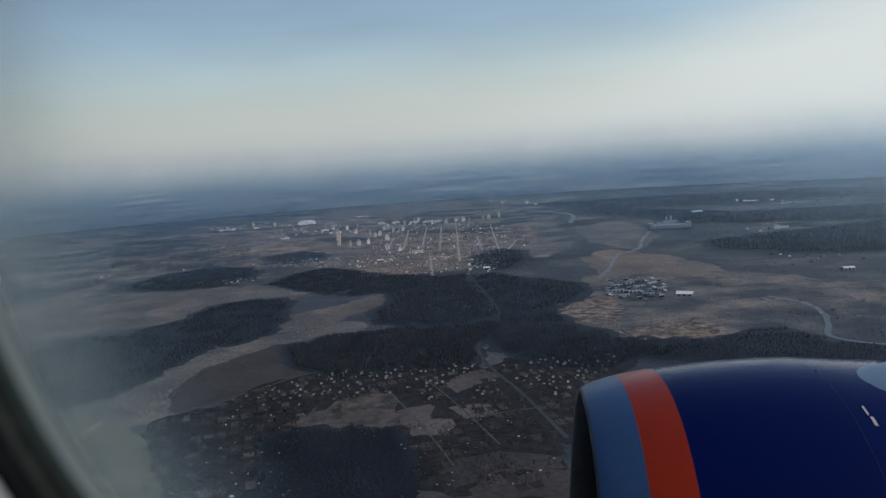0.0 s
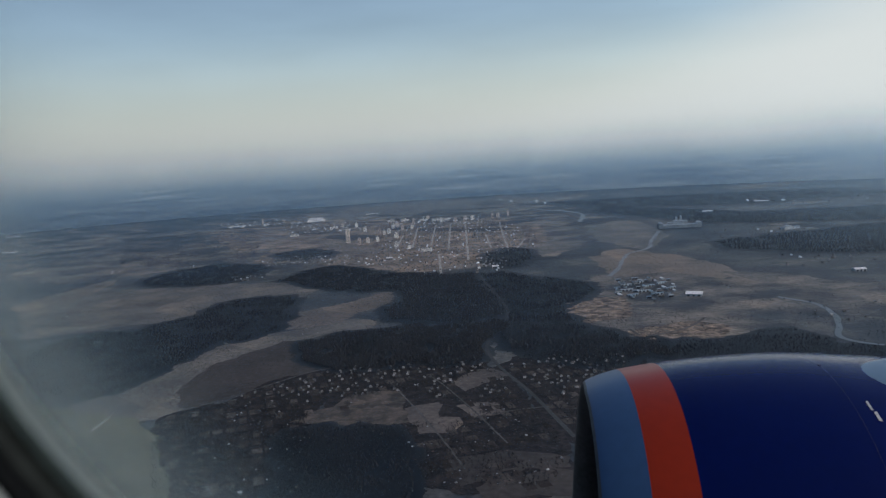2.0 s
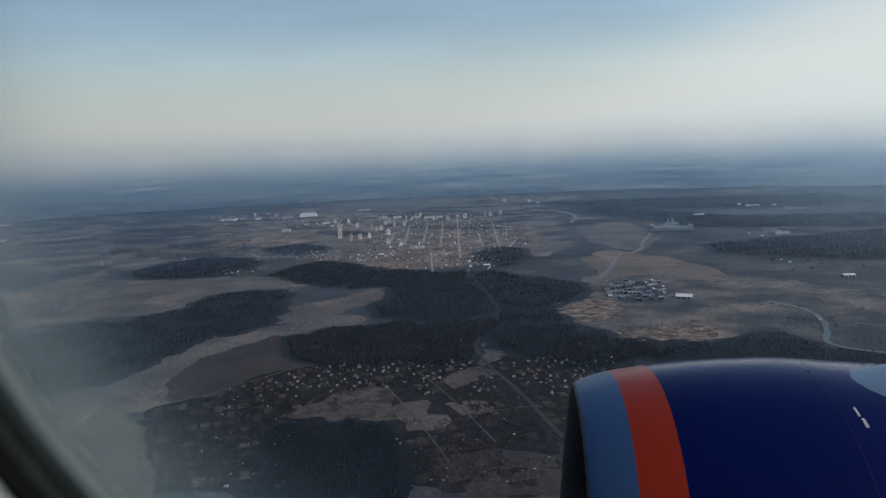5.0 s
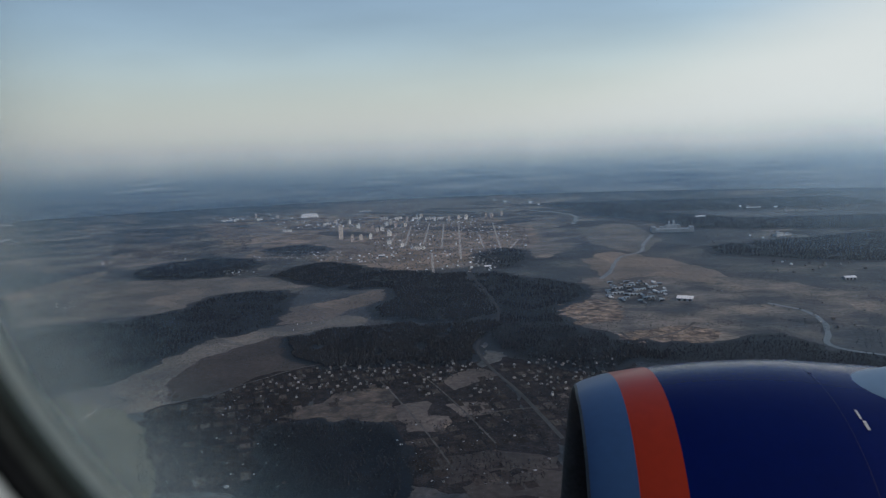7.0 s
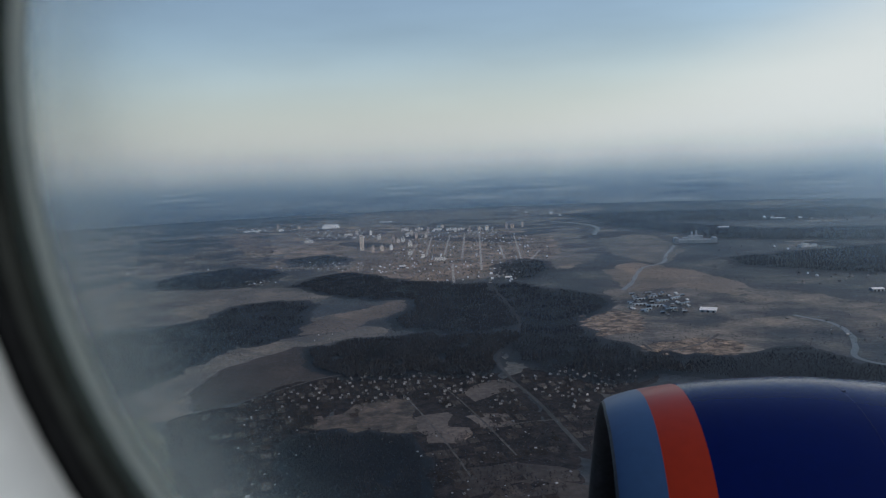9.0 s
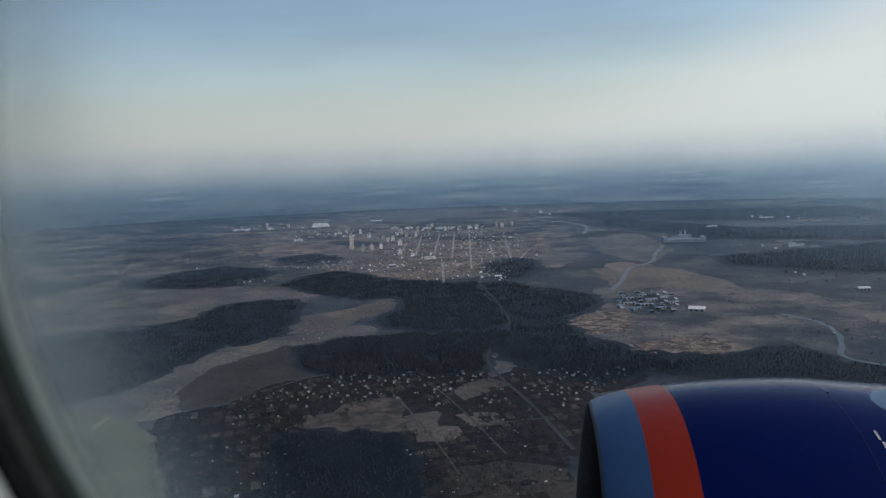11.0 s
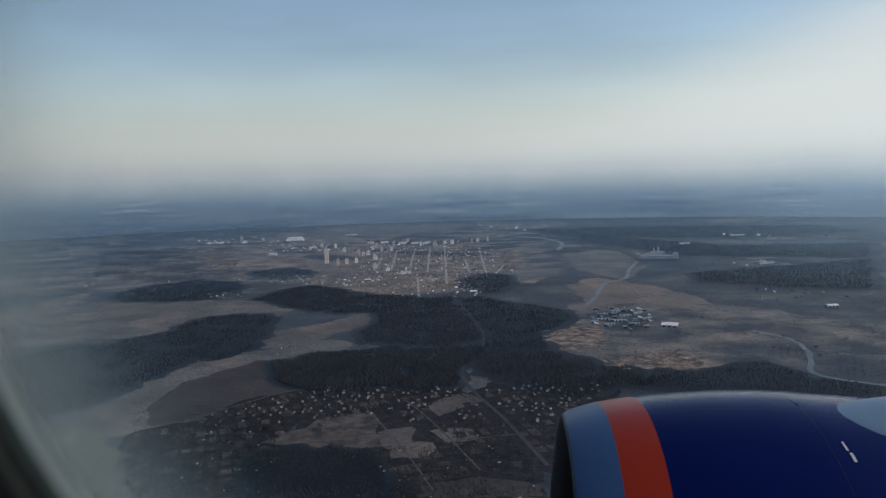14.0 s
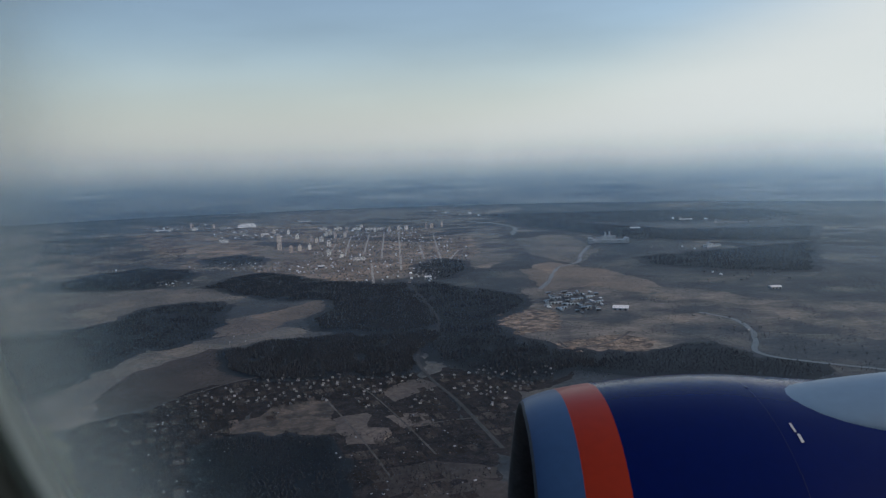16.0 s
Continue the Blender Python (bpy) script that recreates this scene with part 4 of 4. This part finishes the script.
# ---- orchard trees and hedges among the houses ----
for poly, gap, keep in ((GARDENS, 5, 0.75), (GARDENS_NEAR, 5, 0.75), (GARDENS_FAR, 5.5, 0.7), ([(-771, 1926), (-442, 2262), (-466, 2613), (-639, 2838), (-932, 2756)], 16, 0.5), ([(-518, 2281), (-513, 2889), (-412, 3167), (23, 2995), (50, 2317), (-112, 2020), (-293, 1964)], 15, 0.5), ([(18, 1116), (737, 1216), (617, 1014), (97, 1051)], 16, 0.5), ([(186, 1277), (455, 1329), (803, 1328), (737, 1216), (331, 1222)], 20, 0.5), ([(64, 1333), (199, 1361), (171, 1239), (69, 1250)], 13, 0.6)):
    p = scatter(poly, gap, keep)
    p = p[~np.any([inside(p, list(c)) for c in clear], axis=0)]
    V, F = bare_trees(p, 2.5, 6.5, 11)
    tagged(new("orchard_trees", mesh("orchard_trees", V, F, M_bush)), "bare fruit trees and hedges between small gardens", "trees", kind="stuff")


# ---- the town: blocks of flats, hall, works, power station ----
def flats(k, w, d, storeys, label):
    """A slab of flats with a window row on every storey, a parapet and a lift house."""
    thing = tagged(new("apartment_building", None), label, "apartment building", "blocks of flats in the town")
    h = storeys * 3.0
    V, F = [], []
    box(V, F, 0, 0, 0, w, d, h)
    part("wall", mesh("wall", V, F, M_panel[k]), thing)
    V, F = [], []
    box(V, F, 0, 0, h, w + 0.6, d + 0.6, 0.9)
    part("roof", mesh("roof", V, F, M_flat), thing)
    V, F = [], []
    box(V, F, w * 0.1, 0, h + 0.9, 4, 4, 2.6)
    part("lift_house", mesh("lift_house", V, F, M_panel[k]), thing)
    V, F = [], []
    for i in range(max(2, int(w / 3.2))):
        x = -w / 2 + 1.6 + i * 3.2
        if x < w / 2 - 1:
            for s in (-1, 1):
                box(V, F, x, s * d / 2, 0.0, 1.7, 0.12, 1.5)
    row = mesh("window_row", V, F, M_window)
    for j in range(storeys):
        part("window_row", row, thing).location = (0, 0, 1.0 + 3.0 * j)
    return thing


tower = flats(0, 15, 15, 18, "tall beige tower block standing apart")
tower.matrix_basis = pose(-625, 2656, 0, 0, 0, 15)
slabs = [flats(2, 14, 11, 6, "white panel block of flats"), flats(1, 10, 10, 8, "pinkish block of flats"), flats(2, 34, 11, 4, "long low white block of flats"), flats(0, 12, 12, 6, "beige panel block of flats")]
done = set()


def block(k, x, y):
    """One more block of flats of a kind, turned a little from its neighbours."""
    m = pose(x, y, 0, 0, 0, rng.choice([8, 20, 98]) + rng.normal(0, 4))
    if k in done:
        copy_thing(slabs[k], m)
    else:
        slabs[k].matrix_basis = m
        done.add(k)


for site in ((-515, 2901), (-515, 2654), (-417, 2472), (-339, 3245), (-204, 3287), (-717, 3231), (-528, 3090), (-637, 3025), (-459, 2736)):
    block(0, *site)
for site in ((-557, 2916), (-566, 2575), (-459, 3222), (-272, 3193), (-117, 3326), (-47, 3374), (-1299, 3674), (-477, 3007)):
    block(1, *site)
for site in ((-588, 3375), (-1040, 3649), (-366, 2429), (-522, 3372), (-433, 3334), (-371, 3308), (-320, 3311), (-812, 3199), (-921, 2965), (-1238, 3538), (-1351, 3531), (-1407, 3527), (-297, 2330)):
    block(2, *site)
for site in ((-528, 2868), (-546, 2631), (-441, 3036), (-418, 3406), (-236, 3275), (-92, 3341), (-788, 3259), (-1172, 3620), (-521, 3154)):
    block(3, *site)


def shed(name, site, w, d, h, turn, roof, label, category):
    """A long low hall with a shallow ridged roof and a row of doors."""
    thing = tagged(new(name, None), label, category)
    V, F = [], []
    box(V, F, 0, 0, 0, w, d, h)
    part("wall", mesh("wall", V, F, M_plant), thing)
    V = [(-w / 2 - 1, -d / 2 - 1, h), (w / 2 + 1, -d / 2 - 1, h), (w / 2 + 1, d / 2 + 1, h), (-w / 2 - 1, d / 2 + 1, h), (-w / 2 - 1, 0, h + d * 0.1 + 1), (w / 2 + 1, 0, h + d * 0.1 + 1)]
    part("roof", mesh("roof", V, [(0, 1, 5, 4), (3, 4, 5, 2), (0, 4, 3), (1, 2, 5), (0, 3, 2, 1)], roof), thing)
    for i in range(3):
        V, F = [], []
        box(V, F, -w / 3 + i * w / 3, -d / 2, 0, 4, 0.3, 4)
        part("door", mesh("door", V, F, M_window), thing)
    thing.matrix_basis = pose(*site, 0, 0, 0, turn)
    return thing


shed("warehouse", [(340, 1492)][0], 30, 26, 5, -18, M_white, "white-roofed warehouse on open ground", "warehouse")
for k, site in enumerate([(224, 1618), (254, 1646), (270, 1598), (301, 1624), (250, 1546), (272, 1514), (222, 1510), (309, 1567), (218, 1563)]):
    tagged(shed("greenhouse", site, 24, 6, 3.2, 10 + 9 * (k % 4), M_blue if k % 4 else M_plant, "long low blue-roofed works hall", "works hall"), group="works halls by the river")
for k, (x, y) in enumerate(scatter([(205, 1689), (336, 1693), (336, 1550), (278, 1458), (185, 1488)], 19, 0.5)):
    tagged(shed("works_hall", (x, y), rng.uniform(6, 14), rng.uniform(4, 7), rng.uniform(2.5, 4.5), 10 + 90 * (k % 2), (M_blue, M_flat, M_plant, M_blue, M_flat, M_white)[k % 6], "small works hall in the yard by the river", "works hall"), group="works halls by the river")
for site, w in (([(-1394, 3529)][0], 60), ([(731, 1673)][0], 24), ([(-67, 1943)][0], 16), ([(1061, 3379)][0], 60), ([(-2652, 3657)][0], 70), ([(-2139, 2903)][0], 50), ([(-766, 3841)][0], 60), ([(-394, 2192)][0], 18), ([(756, 3068)][0], 40)):
    shed("warehouse", site, w, 16, 5, 6, M_white, "far low warehouse with a white roof", "warehouse")


def sports_hall(site):
    """A white hall under a low vaulted roof."""
    thing = tagged(new("sports_hall", None), "white hall with a low vaulted roof at the edge of town", "hall")
    V, F = [], []
    box(V, F, 0, 0, 0, 84, 56, 4)
    part("wall", mesh("wall", V, F, M_panel[2]), thing)
    V, F = [], []
    for i in range(13):
        a = pi * i / 12
        V += [(-44 + 12 * sin(a), -29 * cos(a), 4 + 17 * sin(a)), (44 - 12 * sin(a), -29 * cos(a), 4 + 17 * sin(a))]
        if i:
            F.append((2 * i - 2, 2 * i - 1, 2 * i + 1, 2 * i))
    F += [tuple(range(0, 26, 2)), tuple(range(25, 0, -2))]
    part("roof", mesh("roof", V, F, M_white), thing)
    thing.matrix_basis = pose(*site, 0, 0, 0, 12)


sports_hall([(-1004, 3615)][0])


def round_stack(r0, r1, h, n=16):
    V = [(r * cos(2 * pi * k / n), r * sin(2 * pi * k / n), z) for r, z in ((r0, 0), (r1, h), (r1 * 0.8, h), (r1 * 0.8, h - 2)) for k in range(n)]
    F = [(j * n + k, j * n + (k + 1) % n, (j + 1) * n + (k + 1) % n, (j + 1) * n + k) for j in range(3) for k in range(n)]
    return V, F


def power_station(site, turn, big):
    """A long turbine hall with annexes, boiler houses and tall stacks."""
    thing = tagged(new("power_station", None), "pale power station with tall stacks among dark woods", "power station")
    for name, x, y, w, d, h in (("turbine_hall", 0, 0, 150, 40, 11), ("boiler_house", 6, 26, 50, 26, 22), ("annex", -66, -4, 14, 46, 19), ("annex", 68, 4, 14, 46, 18), ("annex", -30, 24, 18, 24, 16)):
        V, F = [], []
        box(V, F, x, y, 0, w, d, h)
        part(name, mesh(name, V, F, M_plant), thing)
    for x, h in ((-4, 34), (12, 38)):
        ob = part("smokestack", mesh("smokestack", *round_stack(5, 3.4, h), M_plant, True), thing)
        ob.location = (x, 48, 0)
    thing.matrix_basis = pose(*site, 0, 0, 0, turn) @ Matrix.Scale(big, 4)


power_station([(551, 2620)][0], -4, 0.95)
power_station([(852, 2430)][0], 25, 0.42)

def heap(site, r, h):
    """A slumped heap of sand with an uneven ridge."""
    n, V, F = 14, [], []
    for j, (k, z) in enumerate(((1.0, 0.0), (0.72, 0.45), (0.38, 0.85), (0.0, 1.0))):
        for i in range(n):
            a = 2 * pi * i / n
            w = 1 + 0.35 * noise.noise((site[0] + 2 * cos(a), site[1] + 2 * sin(a), j))
            V.append((site[0] + 1.5 * r * k * w * cos(a), site[1] + r * k * w * sin(a), h * z * w))
            if j:
                F.append(((j - 1) * n + i, (j - 1) * n + (i + 1) % n, j * n + (i + 1) % n, j * n + i))
    return tagged(new("sand_heap", mesh("sand_heap", V, F, M_heap, True)), "slumped pale sand heap in a quarry", "sand heap", "sand heaps in the quarries")


for poly, gap in (([(72, 1467), (129, 1480), (186, 1451), (159, 1366), (92, 1356)], 26), ([(174, 1195), (224, 1222), (273, 1244), (308, 1217), (271, 1175), (205, 1168)], 20)):
    for p in scatter(poly, gap, 0.7):
        heap(tuple(p), rng.uniform(5, 10), rng.uniform(1.5, 4.5))

# a row of white posts in the meadow
for (x0, y0), (x1, y1), n in ((*[(-540, 837), (-542, 880)], 12), (*[(-402, 1290), (-407, 1334)], 2), (*[(-375, 1296), (-381, 1339)], 2)):
    row = tagged(new("post_row", None), "short row of white posts in the dry meadow", "fence")
    post = mesh("post", *round_stack(0.35, 0.3, 3.2, 6), M_post)
    for k in range(n):
        part("post", post, row).location = (x0 + (x1 - x0) * k / max(1, n - 1), y0 + (y1 - y0) * k / max(1, n - 1), 0)

# ---- the aircraft: engine, pylon ----
AX = Vector((0.9966, 0.0114, -0.0813)).normalized()
SIDE = Vector((0.0115, -0.9999, 0.0)).normalized()
UP = Vector((0.0813, 0.0009, 0.9967)).normalized()
LIP = Vector((0.2216, 3.2502, -2.1206)) + Vector((0, 0, EYE))
R_LIP, R_MAX, LONG, POW = 0.9821, 1.1704, 1.0039, 1.4532
S_EDGE, S_BAND, S_COWL = 0.0104, 0.1811, 0.3499
S_TIP, F_TIP, S_MARK, F_MARK = 1.095, 0.0957, 1.0440, 0.3430


def radius(s):
    u = max(0.0, 1 - s / LONG)
    return R_LIP + (R_MAX - R_LIP) * (1 - u ** POW) ** (1 / POW) - 0.02 * max(0, s - LONG) ** 2


def on(s, phi, r=None):
    """A point of the engine: s along the axis from the lip, phi from the top towards the cabin. The inlet is cut back on its outboard side."""
    far = 0.07 * max(0.0, -sin(phi)) * max(0.0, 1 - s / S_BAND)
    return LIP + (s + far) * AX + (radius(s) if r is None else r) * (cos(phi) * UP + sin(phi) * SIDE)


def revolve(name, prof, mat, parent, label="", n=128):
    V = [on(s, 2 * pi * k / n, r) for s, r in prof for k in range(n)]
    F = [(j * n + k, j * n + (k + 1) % n, (j + 1) * n + (k + 1) % n, (j + 1) * n + k) for j in range(len(prof) - 1) for k in range(n)]
    return part(name, mesh(name, V, F, mat, True), parent, label)


def span(a, b, n):
    return [(a + (b - a) * k / n, radius(a + (b - a) * k / n)) for k in range(n + 1)]


engine = tagged(new("jet_engine", None), "navy jet engine nacelle with an orange band and pale lip", "jet engine")
revolve("inlet_lip", [(S_EDGE + (S_BAND - S_EDGE) * (k / 12) ** 1.5, radius(S_EDGE + (S_BAND - S_EDGE) * (k / 12) ** 1.5)) for k in range(13)], M_lip, engine, "pale blue-grey inlet lip")
revolve("orange_band", span(S_BAND, S_COWL, 8), M_orange, engine, "bright orange painted band")
revolve("cowl", span(S_COWL, 3.0, 40) + [(3.0, radius(3.0) - 0.05)], M_navy, engine, "glossy navy blue cowl")
# lining's dark grey runs over the lip's nose: its shading put into the colour
revolve("inlet_duct", [(S_EDGE * (k / 4) ** 2, radius(S_EDGE * (k / 4) ** 2)) for k in (4, 3, 2, 1)] + [(0.0, R_LIP), (0.008, R_LIP - 0.018), (0.022, R_LIP - 0.030), (0.05, R_LIP - 0.05), (0.10, R_LIP - 0.068), (0.18, R_LIP - 0.078), (0.5, R_LIP - 0.07), (0.95, R_LIP - 0.04)], M_duct, engine, "dark grey inlet lining, with the lip's shaded nose painted in")
revolve("spinner", [(0.52, 0.01), (0.6, 0.10), (0.72, 0.19), (0.9, 0.27), (1.0, 0.29)], M_duct, engine, n=32)
for k in range(24):
    a = 2 * pi * k / 24
    V = [on(0.86 + 0.10 * w * e, a + w * 0.09 * (1 - 0.4 * e), 0.26 + e * (R_LIP - 0.32)) for e in (0, 0.5, 1) for w in (-1, 1)]
    part("fan_blade", mesh("fan_blade", V, [(0, 1, 3, 2), (2, 3, 5, 4)], M_blade), engine)
revolve("cowl_seam", [(0.980, radius(0.980) + 0.0015), (0.9812, radius(0.9812) + 0.0015)], M_seam, engine, "thin dark joint between cowl panels")


def bar(name, s, phi, along, across, parent):
    """A small stencilled bar on the cowl, lengthwise round the engine."""
    V = []
    for j in range(5):
        for i in range(2):
            ss, ff = s + (i - 0.5) * across, phi + (j / 4 - 0.5) * along / R_MAX
            V.append(on(ss, ff, radius(ss) + 0.0025))
    part(name, mesh(name, V, [(2 * j, 2 * j + 1, 2 * j + 3, 2 * j + 2) for j in range(4)], M_mark), parent, "small white stencilled bar")


for ds, df, al, ac in ((-0.004, -0.021, 0.055, 0.009), (0.003, 0.032, 0.05, 0.012), (0.010, 0.305, 0.05, 0.005)):
    bar("stencil_bar", S_MARK + ds, F_MARK + df, al, ac, engine)

# a latch let into the joint at the top of the cowl
V, F = [], []
box(V, F, 0, 0, 0, 0.014, 0.005, 0.002)
part("latch", mesh("latch", [on(0.985, 0.03, radius(0.985)) + v[0] * AX + v[1] * SIDE + v[2] * UP for v in V], F, M_seam), engine, "small dark cowl latch")

# pylon fairing: a rounded nose that rises and widens backwards over the cowl
V, F, n = [], [], 20
sections = [0.0, 0.004, 0.015, 0.035, 0.07, 0.12, 0.18, 0.26, 0.36, 0.5, 0.7, 1.0, 1.4, 1.9]
for e in sections:
    s = S_TIP + e
    w, h = 0.25 * (1 - math.exp(-e / 0.17)) ** 0.62 + 0.05 * e, 0.012 + 0.215 * e ** 1.05
    for k in range(n + 1):
        a = pi * k / n
        x = w * cos(a)
        base = sqrt(max(0.01, radius(s) ** 2 - (F_TIP * R_MAX + x) ** 2)) - 0.02
        V.append(LIP + s * AX + (F_TIP * R_MAX + x) * SIDE + (base + h * sin(a) ** 0.7) * UP)
F = [(j * (n + 1) + k, j * (n + 1) + k + 1, (j + 1) * (n + 1) + k + 1, (j + 1) * (n + 1) + k) for j in range(len(sections) - 1) for k in range(n)]
part("pylon_fairing", mesh("pylon_fairing", V, F, M_fair, True), engine, "pale blue-grey pylon fairing")

# ---- the cabin window ----


def ring(o, y, n=96):
    """The window's outline: rounder towards the front, squarer towards the back."""
    out = []
    for k in range(n):
        c, s = cos(2 * pi * k / n), sin(2 * pi * k / n)
        a, e = (WA, 1.0) if c < 0 else (WA * 1.2, 0.57)
        out.append((WX + (a + o) * math.copysign(abs(c) ** e, c), y, EYE + WZ + (WB + o) * math.copysign(abs(s) ** e, s)))
    return out


def loft(name, rows, mat, parent, label="", smooth=True):
    n = 96
    V = [v for o, y in rows for v in ring(o, y)]
    F = [(j * n + k, j * n + (k + 1) % n, (j + 1) * n + (k + 1) % n, (j + 1) * n + k) for j in range(len(rows) - 1) for k in range(n)]
    return part(name, mesh(name, V, F, mat, smooth), parent, label)


window = tagged(new("window_1", None), "oval airliner cabin window with a dark rubber seal", "window", kind="structure")
pane = part("pane", mesh("pane", ring(0.011, WY + 0.013), [tuple(range(96))], M_pane), window, "slightly dusty acrylic pane")
middle = part("middle_pane", mesh("middle_pane", ring(0.028, WY + 0.020), [tuple(range(96))], M_middle_pane), window, "faintly misted middle pane")
outer = part("outer_pane", mesh("outer_pane", ring(0.036, WY + 0.027), [tuple(range(96))], M_outer_pane), window, "weathered outer acrylic pane")
pane.visible_shadow = middle.visible_shadow = outer.visible_shadow = False
loft("pane_edge", [(-0.0045, WY + 0.008), (-0.0015, WY + 0.004)], M_halo, window, "faint pale ring imitating refraction inside the pane rim")
loft("pane_edge", [(-0.0015, WY + 0.004), (0.0005, WY + 0.002), (0.0028, WY + 0.002)], M_edge, window, "pale ring imitating refraction at the pane edge")
loft("pane_bevel", [(0.0028, WY + 0.002), (0.0045, WY + 0.0015), (0.007, WY + 0.002)], M_bevel, window, "dull grey-green bevelled pane rim")
loft("gasket", [(0.006, WY + 0.012), (0.007, WY + 0.003), (0.0095, WY - 0.0005), (0.0125, WY - 0.001)], M_gasket, window, "dark grey rubber gasket")
loft("seal", [(0.0125, WY - 0.001), (0.0135, WY + 0.001), (0.0205, WY + 0.001), (0.0215, WY - 0.002)], M_black, window, "black seal groove")
loft("window_frame", [(0.0215, WY - 0.002), (0.023, WY - 0.009), (0.029, WY - 0.026), (0.040, WY - 0.040), (0.06, WY - 0.048)], M_liner, window, "white moulded window surround")

# cabin wall with the opening, and the plain hull that closes the cabin
n = 96
V = ring(0.06, WY - 0.048) + [(WX + x, WY - 0.048 - z * z / 3.7, EYE + WZ + z) for k in range(n) for x, z in [(max(-0.5, min(0.5, 1.6 * cos(2 * pi * k / n))), max(-0.5, min(0.5, 1.6 * sin(2 * pi * k / n))))]]
V += ring(0.06, WY + 0.03) + [(x, y + 0.078 - 0.006, z) for x, y, z in V[n:2 * n]]
F = [(k, (k + 1) % n, n + (k + 1) % n, n + k) for k in range(n)] + [(2 * n + k, 3 * n + k, 3 * n + (k + 1) % n, 2 * n + (k + 1) % n) for k in range(n)]
tagged(new("wall_cabin", mesh("wall_cabin", V, F, M_liner)), "white cabin side wall round the window", "wall", kind="structure")
# hull stays unseen; placed to keep sky light off the engine's inboard side
SKIN = 1.98
V, F, n = [], [], 64
xs = [-15, -13, -8, -3, -1.0, WX - 0.42, WX + 0.42, 1.4, 4, 9, 14, 17, 18]
for x in xs:
    r = SKIN * (0.55 if x < -14 else 0.9 if x < -12 else 0.8 if x > 17 else 1)
    V += [(x, WY + 0.033 - SKIN + r * cos(2 * pi * (k + 0.5) / n), EYE + WZ + r * sin(2 * pi * (k + 0.5) / n)) for k in range(n)]
for j in range(len(xs) - 1):
    for k in range(n):
        # the far-side opening is unseen, added to let light into the cabin
        gap = j == 5 and (k < 2 or k > n - 4 or abs(k - n // 2) < 4)
        if not gap:
            F.append((j * n + k, j * n + (k + 1) % n, (j + 1) * n + (k + 1) % n, (j + 1) * n + k))
F += [tuple(range(n)), tuple(range(len(xs) * n - 1, (len(xs) - 1) * n - 1, -1))]
tagged(new("fuselage", mesh("fuselage", V, F, M_skin, True)), "silver-grey airliner fuselage round the cabin window", "fuselage", kind="structure")

# added fill lamp, unseen in the far-side opening, brightens the white window surround
lamp = new("liner_fill", bpy.data.lights.new("liner_fill", "AREA"))
lamp.data.shape, lamp.data.size, lamp.data.size_y, lamp.data.energy, lamp.data.color = "RECTANGLE", 0.7, 0.5, 120.0, (0.93, 0.97, 1.0)
lamp.matrix_world = look((WX, WY - 2 * SKIN + 0.12, EYE + WZ), (WX, 0, EYE + WZ))
